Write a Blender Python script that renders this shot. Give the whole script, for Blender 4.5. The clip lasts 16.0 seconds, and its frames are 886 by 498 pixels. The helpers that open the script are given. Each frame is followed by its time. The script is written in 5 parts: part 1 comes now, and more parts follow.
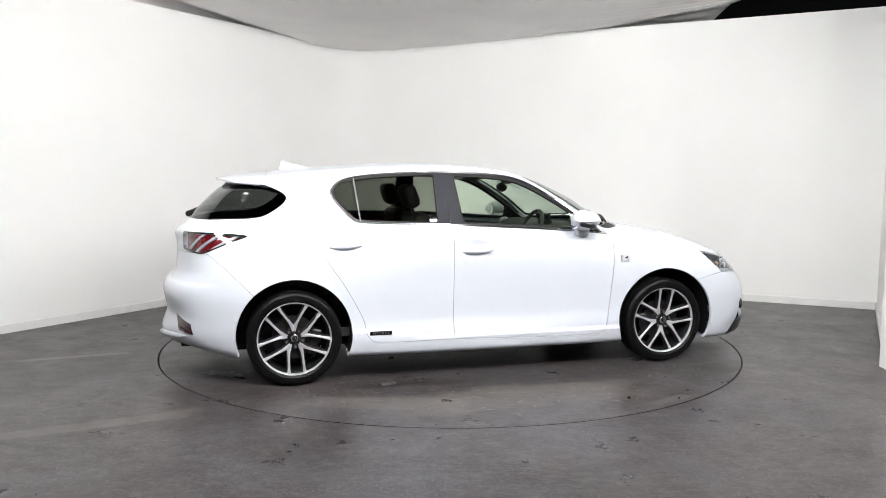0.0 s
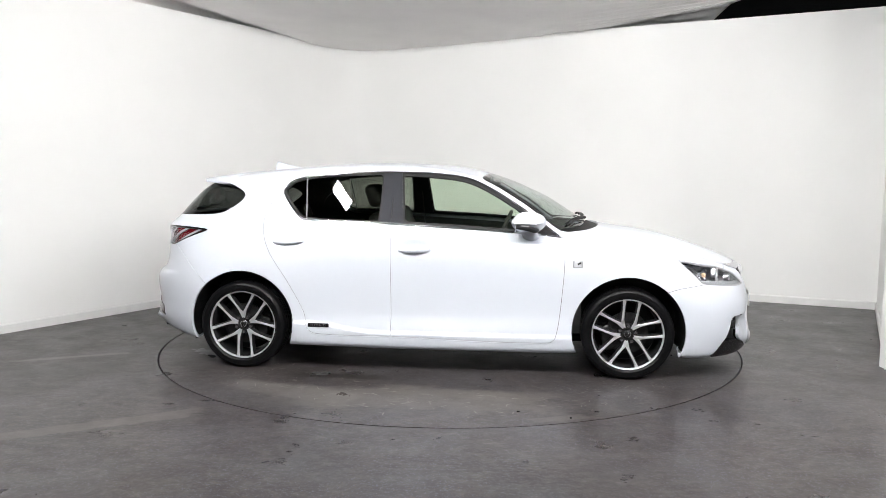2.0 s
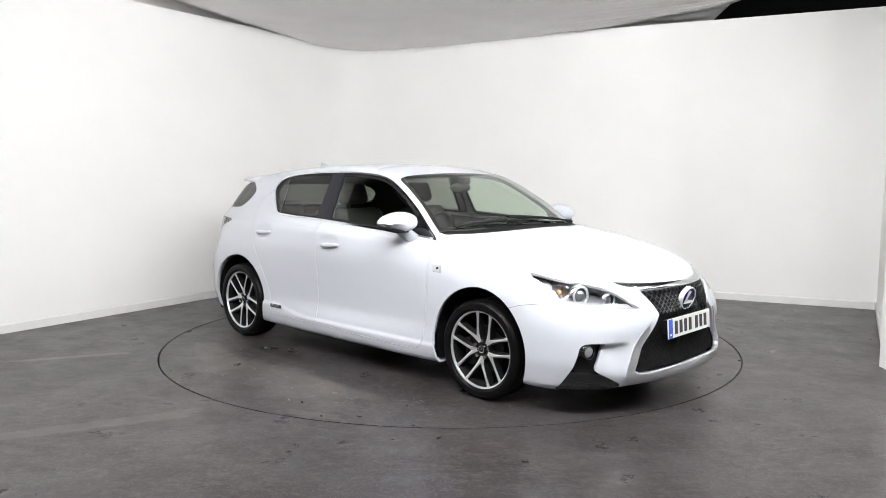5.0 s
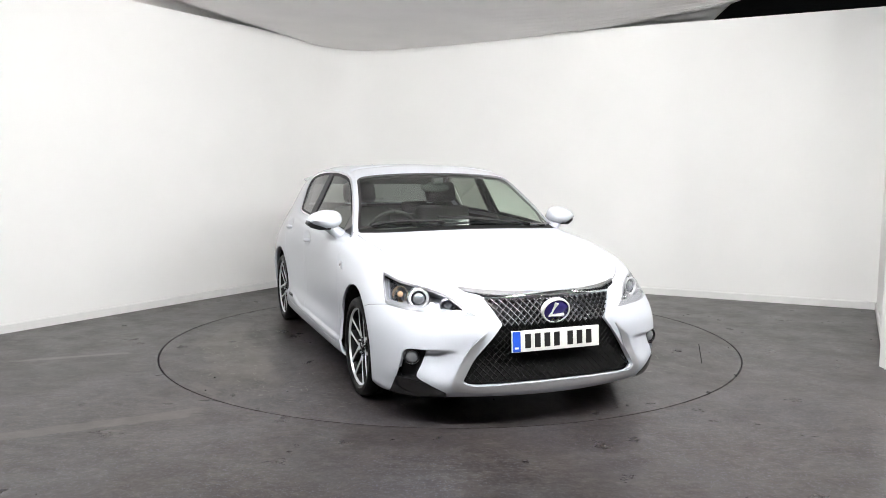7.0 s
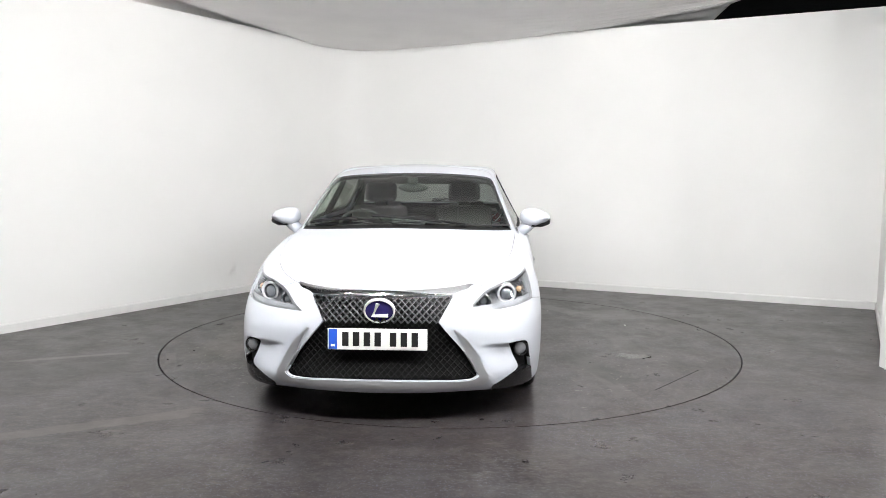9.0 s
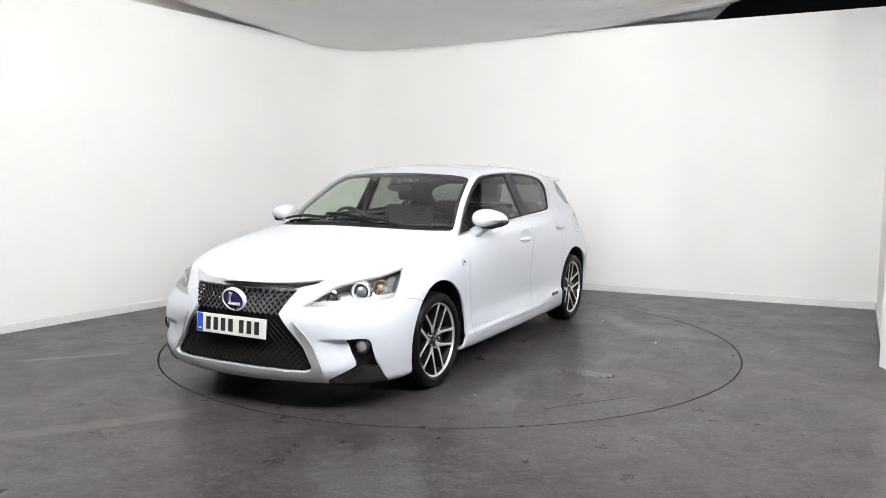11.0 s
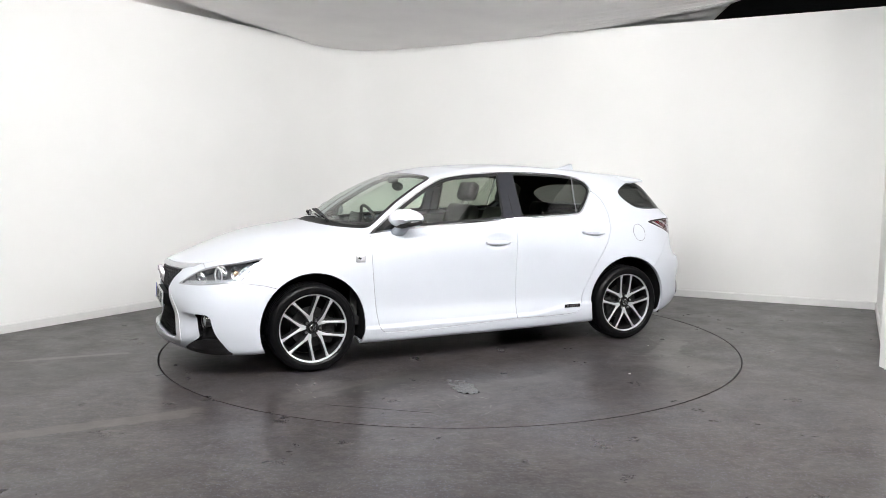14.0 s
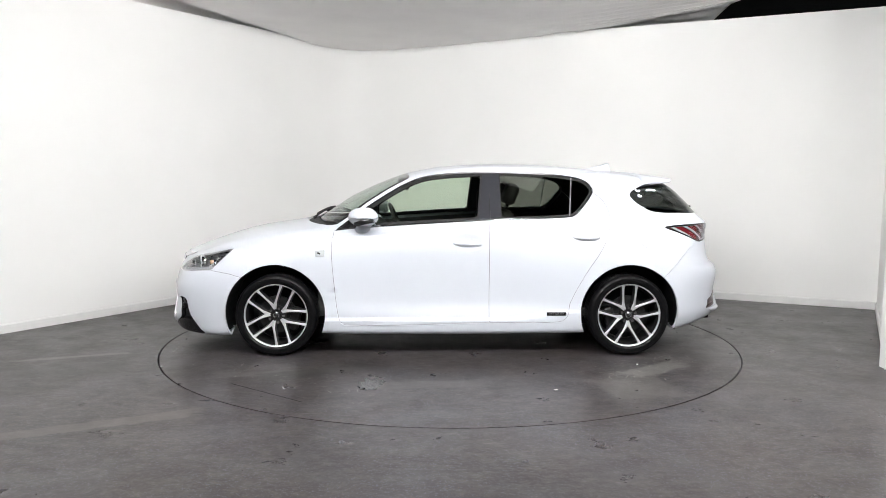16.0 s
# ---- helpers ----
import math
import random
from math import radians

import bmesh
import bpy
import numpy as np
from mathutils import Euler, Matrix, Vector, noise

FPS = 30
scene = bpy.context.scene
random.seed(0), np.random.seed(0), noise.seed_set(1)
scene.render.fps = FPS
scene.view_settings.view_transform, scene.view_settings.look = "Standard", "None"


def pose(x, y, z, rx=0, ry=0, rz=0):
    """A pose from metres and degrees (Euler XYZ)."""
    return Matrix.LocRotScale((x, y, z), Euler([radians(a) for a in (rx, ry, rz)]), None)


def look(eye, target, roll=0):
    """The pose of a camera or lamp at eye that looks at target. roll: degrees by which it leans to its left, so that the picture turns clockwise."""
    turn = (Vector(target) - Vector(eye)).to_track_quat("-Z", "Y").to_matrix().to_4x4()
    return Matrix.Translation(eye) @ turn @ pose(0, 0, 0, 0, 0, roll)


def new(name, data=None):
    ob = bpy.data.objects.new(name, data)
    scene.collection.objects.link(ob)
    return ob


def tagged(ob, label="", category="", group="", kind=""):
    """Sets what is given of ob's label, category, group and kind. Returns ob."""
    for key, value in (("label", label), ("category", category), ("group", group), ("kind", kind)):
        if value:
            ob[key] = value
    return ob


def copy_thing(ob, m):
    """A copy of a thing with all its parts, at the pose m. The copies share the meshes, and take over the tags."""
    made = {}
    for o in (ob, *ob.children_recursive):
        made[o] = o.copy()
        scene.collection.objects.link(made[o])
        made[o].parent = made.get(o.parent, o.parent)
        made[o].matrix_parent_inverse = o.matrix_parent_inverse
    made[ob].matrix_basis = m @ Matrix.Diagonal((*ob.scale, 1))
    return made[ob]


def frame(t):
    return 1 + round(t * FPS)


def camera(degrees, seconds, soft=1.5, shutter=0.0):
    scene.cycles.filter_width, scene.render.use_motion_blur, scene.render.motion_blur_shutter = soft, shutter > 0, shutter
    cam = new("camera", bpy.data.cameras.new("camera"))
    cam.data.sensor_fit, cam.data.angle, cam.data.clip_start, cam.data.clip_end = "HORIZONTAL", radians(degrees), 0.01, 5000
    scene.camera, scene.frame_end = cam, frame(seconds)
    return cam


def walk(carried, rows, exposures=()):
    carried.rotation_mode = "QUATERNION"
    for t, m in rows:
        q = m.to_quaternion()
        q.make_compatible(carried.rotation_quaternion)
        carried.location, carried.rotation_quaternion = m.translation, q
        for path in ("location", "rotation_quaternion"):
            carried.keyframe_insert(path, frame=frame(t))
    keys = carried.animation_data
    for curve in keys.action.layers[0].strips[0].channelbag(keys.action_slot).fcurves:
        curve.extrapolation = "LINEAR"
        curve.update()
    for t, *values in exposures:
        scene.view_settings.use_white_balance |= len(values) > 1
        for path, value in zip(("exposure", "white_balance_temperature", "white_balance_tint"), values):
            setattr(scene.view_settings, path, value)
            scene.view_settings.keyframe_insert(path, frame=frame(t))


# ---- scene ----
# ---- camera ----
cam = camera(60.14, 16.0, soft=0.7)
EYE = (0.0, -6.147, 1.339)
AIM = (-0.0526, 0.0, 0.7335)
walk(cam, [(0.0, look(EYE, AIM, 0.156)), (16.0, look(EYE, AIM, 0.156))])
scene.view_settings.exposure = 0.06

# ---- world: the dark hall outside the booth ----
world = bpy.data.worlds.new("hall")
scene.world = world
world.use_nodes = True
world.node_tree.nodes["Background"].inputs["Color"].default_value = (0.9, 0.95, 1.0, 1)
world.node_tree.nodes["Background"].inputs["Strength"].default_value = 0.02


# ---- materials ----
def material(name, color, rough=0.5, metal=0.0, coat=0.0, spec=0.5, vary=0.0, scale=20.0, bump=0.0, bump_scale=60.0, rough_vary=0.0, emit=None):
    m = bpy.data.materials.new(name)
    m.use_nodes = True
    nt = m.node_tree
    b = nt.nodes["Principled BSDF"]
    b.inputs["Base Color"].default_value = (*color, 1)
    b.inputs["Roughness"].default_value = rough
    b.inputs["Metallic"].default_value = metal
    b.inputs["Specular IOR Level"].default_value = spec
    b.inputs["Coat Weight"].default_value = coat
    b.inputs["Coat Roughness"].default_value = 0.09
    if emit:
        b.inputs["Emission Color"].default_value = (*emit[:3], 1)
        b.inputs["Emission Strength"].default_value = emit[3]
    tc = nt.nodes.new("ShaderNodeTexCoord")
    if vary or rough_vary:
        n = nt.nodes.new("ShaderNodeTexNoise")
        n.inputs["Scale"].default_value = scale
        n.inputs["Detail"].default_value = 6
        nt.links.new(tc.outputs["Object"], n.inputs["Vector"])
    if vary:
        r = nt.nodes.new("ShaderNodeValToRGB")
        lo, hi = [max(c * (1 - vary), 0) for c in color], [min(c * (1 + vary), 1) for c in color]
        r.color_ramp.elements[0].color, r.color_ramp.elements[1].color = (*lo, 1), (*hi, 1)
        r.color_ramp.elements[0].position, r.color_ramp.elements[1].position = 0.3, 0.7
        nt.links.new(n.outputs["Fac"], r.inputs["Fac"])
        nt.links.new(r.outputs["Color"], b.inputs["Base Color"])
    if rough_vary:
        q = nt.nodes.new("ShaderNodeMapRange")
        q.inputs["To Min"].default_value, q.inputs["To Max"].default_value = max(rough - rough_vary, 0.02), min(rough + rough_vary, 1)
        nt.links.new(n.outputs["Fac"], q.inputs["Value"])
        nt.links.new(q.outputs["Result"], b.inputs["Roughness"])
    if bump:
        n2 = nt.nodes.new("ShaderNodeTexNoise")
        n2.inputs["Scale"].default_value, n2.inputs["Detail"].default_value = bump_scale, 5
        nt.links.new(tc.outputs["Object"], n2.inputs["Vector"])
        bp = nt.nodes.new("ShaderNodeBump")
        bp.inputs["Strength"].default_value, bp.inputs["Distance"].default_value = bump, 0.01
        nt.links.new(n2.outputs["Fac"], bp.inputs["Height"])
        nt.links.new(bp.outputs["Normal"], b.inputs["Normal"])
    return m


def glass_material(name, tint, base=0.055):
    """A thin pane: clear tinted body with a mirror gloss that grows at grazing angles."""
    m = bpy.data.materials.new(name)
    m.use_nodes = True
    nt = m.node_tree
    nt.nodes.remove(nt.nodes["Principled BSDF"])
    out = nt.nodes["Material Output"]
    tr, gl = nt.nodes.new("ShaderNodeBsdfTransparent"), nt.nodes.new("ShaderNodeBsdfGlossy")
    lw, mx = nt.nodes.new("ShaderNodeLayerWeight"), nt.nodes.new("ShaderNodeMixShader")
    pw, ma = nt.nodes.new("ShaderNodeMath"), nt.nodes.new("ShaderNodeMath")
    lw.inputs["Blend"].default_value = 0.5
    pw.operation, ma.operation = "POWER", "MULTIPLY_ADD"
    pw.inputs[1].default_value = 5.0
    ma.inputs[1].default_value, ma.inputs[2].default_value = 1 - base, base
    tr.inputs["Color"].default_value = (*tint, 1)
    gl.inputs["Roughness"].default_value = 0.01
    nt.links.new(lw.outputs["Facing"], pw.inputs[0])
    nt.links.new(pw.outputs["Value"], ma.inputs[0])
    nt.links.new(ma.outputs["Value"], mx.inputs["Fac"])
    nt.links.new(tr.outputs["BSDF"], mx.inputs[1])
    nt.links.new(gl.outputs["BSDF"], mx.inputs[2])
    nt.links.new(mx.outputs["Shader"], out.inputs["Surface"])
    return m


def floor_material(name, seed, dust, strips):
    """Worn dark resin floor: fine light flecks, cloudy wear, pale scuffs, uneven gloss."""
    m = bpy.data.materials.new(name)
    m.use_nodes = True
    nt = m.node_tree
    N, L = nt.nodes.new, nt.links.new
    b = nt.nodes["Principled BSDF"]
    tc = N("ShaderNodeTexCoord")
    mp = N("ShaderNodeMapping")
    mp.inputs["Location"].default_value = (seed * 3.7, seed * 1.3, 0)
    L(tc.outputs["Object"], mp.inputs["Vector"])

    def noise_tex(scale, detail, rough=0.6, stretch=None):
        t = N("ShaderNodeTexNoise")
        t.inputs["Scale"].default_value, t.inputs["Detail"].default_value, t.inputs["Roughness"].default_value = scale, detail, rough
        if stretch:
            q = N("ShaderNodeMapping")
            q.inputs["Scale"].default_value, q.inputs["Rotation"].default_value = stretch[:3], (0, 0, stretch[3])
            L(mp.outputs["Vector"], q.inputs["Vector"])
            L(q.outputs["Vector"], t.inputs["Vector"])
        else:
            L(mp.outputs["Vector"], t.inputs["Vector"])
        return t.outputs["Fac"]

    def ramp(fac, p0, p1, c0=(0, 0, 0), c1=(1, 1, 1)):
        r = N("ShaderNodeValToRGB")
        r.color_ramp.elements[0].position, r.color_ramp.elements[1].position = p0, p1
        r.color_ramp.elements[0].color, r.color_ramp.elements[1].color = (*c0, 1), (*c1, 1)
        L(fac, r.inputs["Fac"])
        return r.outputs["Color"]

    def mix(fac, a, c, mode="MIX"):
        x = N("ShaderNodeMixRGB")
        x.blend_type = mode
        for sock, v in zip(("Fac", "Color1", "Color2"), (fac, a, c)):
            if isinstance(v, (int, float)):
                x.inputs[sock].default_value = v
            elif isinstance(v, tuple):
                x.inputs[sock].default_value = (*v, 1)
            else:
                L(v, x.inputs[sock])
        return x.outputs["Color"]

    clouds = noise_tex(0.9, 8, 0.62)
    base = ramp(clouds, 0.3, 0.72, FLOOR_DARK, FLOOR_LIGHT)
    patches = ramp(noise_tex(3.2, 10, 0.7), 0.52, 0.72)
    base = mix(mix(0.7, (0, 0, 0), patches), base, FLOOR_WORN)
    scuffs = ramp(noise_tex(2.0, 12, 0.78, (1.0, 5.0, 1.0, 0.7)), 0.60, 0.72)
    half = mix(0.55 * dust, (0, 0, 0), scuffs)
    base = mix(half, base, (0.17, 0.165, 0.155))
    smears = ramp(noise_tex(1.3, 9, 0.72, (0.7, 3.5, 1.0, 2.2)), 0.55, 0.75)
    base = mix(mix(0.5, (0, 0, 0), smears), base, (0.085, 0.078, 0.071))
    damp = ramp(noise_tex(1.2, 4, 0.55), 0.50, 0.72)
    base = mix(mix(0.3, (0, 0, 0), damp), base, (0.022, 0.020, 0.019))
    # fine scratched flecks and dark worn blotches
    worn_at = ramp(noise_tex(0.8, 5, 0.6), 0.40, 0.62)
    flakes = mix(1.0, ramp(noise_tex(16.0, 12, 0.74, (1.0, 2.6, 1.0, 0.5)), 0.575, 0.65), worn_at, "MULTIPLY")
    base = mix(mix(0.25 + 0.45 * dust, (0, 0, 0), flakes), base, (0.19, 0.175, 0.155))
    blotch = ramp(noise_tex(5.0, 11, 0.75, (1.0, 1.7, 1.0, -0.4)), 0.56, 0.68)
    base = mix(mix(0.22 + 0.2 * dust, (0, 0, 0), blotch), base, (0.014, 0.012, 0.011))
    mottle = ramp(noise_tex(11.0, 10, 0.72, (1.0, 1.5, 1.0, 0.3)), 0.47, 0.66)
    base = mix(mix(0.58, (0, 0, 0), mottle), base, (0.100, 0.088, 0.078))
    cool = ramp(noise_tex(1.9, 7, 0.65), 0.46, 0.60)
    base = mix(mix(0.30, (0, 0, 0), cool), base, (0.052, 0.052, 0.058))
    grit = ramp(noise_tex(48.0, 6, 0.7), 0.50, 0.70)
    base = mix(mix(0.42, (0, 0, 0), grit), base, (0.120, 0.108, 0.118))
    # long pale scratches left by tyres and trolleys
    for turn, at in ((0.25, 0.655), (-0.5, 0.67), (1.35, 0.67)):
        marks = mix(1.0, ramp(noise_tex(3.4, 9, 0.66, (1.0, 16.0, 1.0, turn)), at, at + 0.05), worn_at, "MULTIPLY")
        base = mix(mix(0.2 + 0.5 * dust, (0, 0, 0), marks), base, (0.24, 0.225, 0.205))
    for size, lo, hi, tone, amount in ((120, 0.16, 0.34, (0.34, 0.37, 0.50), 0.70), (70, 0.10, 0.22, (0.26, 0.17, 0.11), 0.5), (120, 0.2, 0.34, (0.010, 0.010, 0.010), 0.55)):
        vo = N("ShaderNodeTexVoronoi")
        vo.inputs["Scale"].default_value = size
        L(mp.outputs["Vector"], vo.inputs["Vector"])
        dots = ramp(vo.outputs["Distance"], lo, hi, (1, 1, 1), (0, 0, 0))
        few = ramp(noise_tex(size * 0.4, 2), 0.44, 0.54)
        wear = ramp(noise_tex(1.1, 4), 0.35, 0.6)
        flecks = mix(1.0, mix(1.0, dots, few, "MULTIPLY"), wear, "MULTIPLY")
        base = mix(mix(amount, (0, 0, 0), flecks), base, tone)
    xyz = N("ShaderNodeSeparateXYZ")
    L(tc.outputs["Object"], xyz.inputs["Vector"])

    def calc(op, *args):
        q = N("ShaderNodeMath")
        q.operation = op
        for k, v in enumerate(args):
            if isinstance(v, (int, float)):
                q.inputs[k].default_value = v
            else:
                L(v, q.inputs[k])
        return q.outputs["Value"]

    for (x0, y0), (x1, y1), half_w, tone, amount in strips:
        # a strip of its own tone along a line, with broken edges; pale ones are worn
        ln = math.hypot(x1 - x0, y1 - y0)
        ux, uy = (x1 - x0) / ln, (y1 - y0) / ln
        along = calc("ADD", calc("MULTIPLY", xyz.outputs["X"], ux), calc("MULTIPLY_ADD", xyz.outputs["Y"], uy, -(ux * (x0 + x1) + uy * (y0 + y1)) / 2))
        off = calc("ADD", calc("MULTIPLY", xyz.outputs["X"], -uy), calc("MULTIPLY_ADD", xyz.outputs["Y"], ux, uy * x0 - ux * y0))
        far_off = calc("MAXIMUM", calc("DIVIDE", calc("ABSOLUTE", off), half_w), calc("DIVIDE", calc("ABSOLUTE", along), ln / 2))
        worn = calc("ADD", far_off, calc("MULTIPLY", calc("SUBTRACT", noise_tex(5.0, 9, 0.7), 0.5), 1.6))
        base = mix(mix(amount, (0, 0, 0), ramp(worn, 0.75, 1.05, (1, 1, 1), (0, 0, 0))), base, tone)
    L(base, b.inputs["Base Color"])
    rr = N("ShaderNodeMapRange")
    rr.inputs["From Min"].default_value, rr.inputs["From Max"].default_value = 0.3, 0.7
    rr.inputs["To Min"].default_value, rr.inputs["To Max"].default_value = 0.25, 0.40
    L(noise_tex(3.1, 10, 0.66), rr.inputs["Value"])
    L(rr.outputs["Result"], b.inputs["Roughness"])
    shine = N("ShaderNodeMapRange")
    shine.inputs["From Min"].default_value, shine.inputs["From Max"].default_value = 0.34, 0.66
    shine.inputs["To Min"].default_value, shine.inputs["To Max"].default_value = 0.17, 0.34
    L(noise_tex(2.3, 9, 0.66), shine.inputs["Value"])
    L(shine.outputs["Result"], b.inputs["Specular IOR Level"])
    bp = N("ShaderNodeBump")
    bp.inputs["Strength"].default_value, bp.inputs["Distance"].default_value = 0.10, 0.004
    L(noise_tex(45, 6, 0.7), bp.inputs["Height"])
    L(bp.outputs["Normal"], b.inputs["Normal"])
    return m


FLOOR_DARK, FLOOR_LIGHT, FLOOR_WORN = (0.0142, 0.0116, 0.0112), (0.0378, 0.0312, 0.0302), (0.064, 0.0530, 0.0500)
M_FLOOR = floor_material("resin floor", 0.0, 0.5, [((-3.0, -2.75), (-1.35, -1.92), 0.075, (0.115, 0.107, 0.096), 0.55), ((-3.2, -0.86), (-2.3, -0.52), 0.035, (0.16, 0.15, 0.14), 0.6),
                                                     ((-4.0, -1.35), (-2.2, -0.95), 0.16, (0.022, 0.020, 0.019), 0.5), ((2.6, -1.9), (3.4, -0.9), 0.2, (0.026, 0.024, 0.023), 0.4)])
# two of these strips darken the deck, at tones 0.012 and 0.02
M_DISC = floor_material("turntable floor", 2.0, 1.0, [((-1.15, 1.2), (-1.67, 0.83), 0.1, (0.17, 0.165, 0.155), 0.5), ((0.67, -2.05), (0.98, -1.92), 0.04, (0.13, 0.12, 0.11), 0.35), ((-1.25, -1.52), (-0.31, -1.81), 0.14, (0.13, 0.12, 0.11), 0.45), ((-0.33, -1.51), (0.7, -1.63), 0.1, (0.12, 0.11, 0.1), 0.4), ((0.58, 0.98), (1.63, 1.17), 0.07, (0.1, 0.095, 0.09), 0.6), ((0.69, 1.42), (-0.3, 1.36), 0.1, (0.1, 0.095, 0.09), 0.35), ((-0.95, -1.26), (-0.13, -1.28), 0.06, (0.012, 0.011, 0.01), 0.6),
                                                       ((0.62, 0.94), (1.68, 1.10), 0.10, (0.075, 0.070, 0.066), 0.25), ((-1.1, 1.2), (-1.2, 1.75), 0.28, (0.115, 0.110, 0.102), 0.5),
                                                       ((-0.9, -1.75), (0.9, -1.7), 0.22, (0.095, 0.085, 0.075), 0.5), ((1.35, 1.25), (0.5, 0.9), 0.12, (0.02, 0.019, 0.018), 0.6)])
M_WALL = material("white painted board", (0.90, 0.90, 0.888), 0.75, vary=0.015, scale=1.2, bump=0.04, bump_scale=140)
M_SKIRT = material("white gloss skirting", (0.80, 0.80, 0.79), 0.4, vary=0.03, scale=8)
M_CLOTH = material("white stretched cloth", (0.94, 0.92, 0.91), 0.9, vary=0.03, scale=2.0, bump=0.05, bump_scale=300)
M_BLACK = material("black void board", (0.012, 0.012, 0.014), 0.9, vary=0.2)
M_PANEL = material("lamp panel", (0.9, 0.9, 0.9), 0.5, emit=(1.0, 0.99, 0.985, 285.0))
# emission of the added, unseen lamps that brighten the back walls
M_WALL_FILL = material("added wall fill panel", (0.9, 0.9, 0.9), 0.5, emit=(1.0, 0.99, 0.985, 166.0))
M_HOUSING = material("lamp housing", (0.25, 0.25, 0.26), 0.5, metal=0.6)
M_PAINT = material("white car paint", (0.550, 0.576, 0.628), 0.34, coat=0.55)
M_GAP = material("panel gap", (0.14, 0.14, 0.15), 0.8)
M_GLOSSBLACK = material("gloss black plastic", (0.012, 0.012, 0.013), 0.12, coat=0.5)
M_PILLAR = material("dark grey pillar film", (0.018, 0.019, 0.024), 0.40, spec=0.16, vary=0.06, scale=40)
M_PLASTIC = material("black plastic", (0.008, 0.008, 0.0085), 0.55, spec=0.25, bump=0.1, bump_scale=400)
M_RUBBER = material("tyre rubber", (0.0045, 0.0045, 0.005), 0.36, spec=0.14, vary=0.2, scale=60, bump=0.12, bump_scale=180)
M_CHROME = material("chrome", (0.72, 0.73, 0.75), 0.14, metal=1.0)
M_SATIN = material("satin silver", (0.58, 0.59, 0.61), 0.30, metal=0.75)
M_ALLOY = material("machined alloy", (0.80, 0.81, 0.83), 0.34, metal=0.8, rough_vary=0.02, scale=30)
M_ALLOY_DARK = material("graphite wheel paint", (0.012, 0.012, 0.013), 0.34, metal=0.2, coat=0.2)
M_DISCBRAKE = material("cast brake disc", (0.045, 0.045, 0.045), 0.45, metal=0.9, vary=0.2, scale=30)
M_TRIM = material("dark cabin trim", (0.055, 0.056, 0.054), 0.7, vary=0.15, scale=30)
M_LINING = material("grey cabin lining", (0.20, 0.195, 0.18), 0.9)
M_SEAT = material("black seat leather", (0.032, 0.030, 0.029), 0.45, bump=0.1, bump_scale=90)
M_GLASS = glass_material("green tinted glass", (0.85, 0.93, 0.83), 0.10)
M_SCREEN = glass_material("windscreen glass", (0.76, 0.84, 0.78), 0.11)
M_PRIVACY = glass_material("privacy glass", (0.36, 0.38, 0.34))
M_REARGLASS = glass_material("dark rear glass", (0.26, 0.27, 0.26))
M_LENS = glass_material("clear lamp lens", (0.93, 0.94, 0.95), 0.045)
M_RED = material("red lamp insert", (0.12, 0.005, 0.009), 0.2, coat=0.6)
M_STRIP = material("grey light guide", (0.36, 0.37, 0.385), 0.25, coat=0.5)
M_REFLECTOR = material("lamp reflector", (0.72, 0.73, 0.75), 0.22, metal=1.0)
M_LAMPDARK = material("dark lamp bezel", (0.30, 0.30, 0.315), 0.28, metal=0.7)
M_AMBER = material("amber bulb", (0.62, 0.42, 0.26), 0.25, coat=0.5)
M_CLEAR = material("frosted lens ring", (0.60, 0.61, 0.63), 0.30, coat=0.3)
M_PLATE = material("white plate plastic", (0.80, 0.80, 0.77), 0.35)
M_BLUE = material("blue band", (0.02, 0.10, 0.62), 0.35)
M_INK = material("black plate ink", (0.012, 0.012, 0.012), 0.4)
M_NAVY = material("dark blue badge enamel", (0.03, 0.022, 0.15), 0.15, coat=0.8)
M_MARK = material("dried spill", (0.15, 0.15, 0.15), 0.3, vary=0.45, scale=22)
M_BADGE = material("pale metal badge", (0.60, 0.61, 0.63), 0.3, metal=0.3)
M_DAMP = material("damp smear", (0.060, 0.059, 0.058), 0.22, vary=0.4, scale=18)
M_SCRATCH = material("scratched resin", (0.20, 0.19, 0.175), 0.45, vary=0.4, scale=9)
M_SEAM = material("dark joint", (0.008, 0.008, 0.008), 0.7, spec=0.2)


# ---- mesh helpers ----
def part(name, bm, mat, parent=None, label="", smooth=False):
    me = bpy.data.meshes.new(name)
    bm.to_mesh(me)
    bm.free()
    me.materials.append(mat)
    if smooth:
        me.polygons.foreach_set("use_smooth", [True] * len(me.polygons))
    ob = new(name, me)
    if parent:
        ob.parent = parent
    if label:
        ob["label"] = label
    return ob


def box(bm, center, size, rot=None, bevel=0.0):
    m = Matrix.Translation(center) @ (rot or Matrix.Identity(4)) @ Matrix.Diagonal((*size, 1))
    made = bmesh.ops.create_cube(bm, size=1.0, matrix=m)
    if bevel:
        vs = set(made["verts"])
        es = [e for e in bm.edges if e.verts[0] in vs and e.verts[1] in vs]
        bmesh.ops.bevel(bm, geom=es, offset=bevel, segments=2, affect="EDGES", profile=0.5)
    return bm


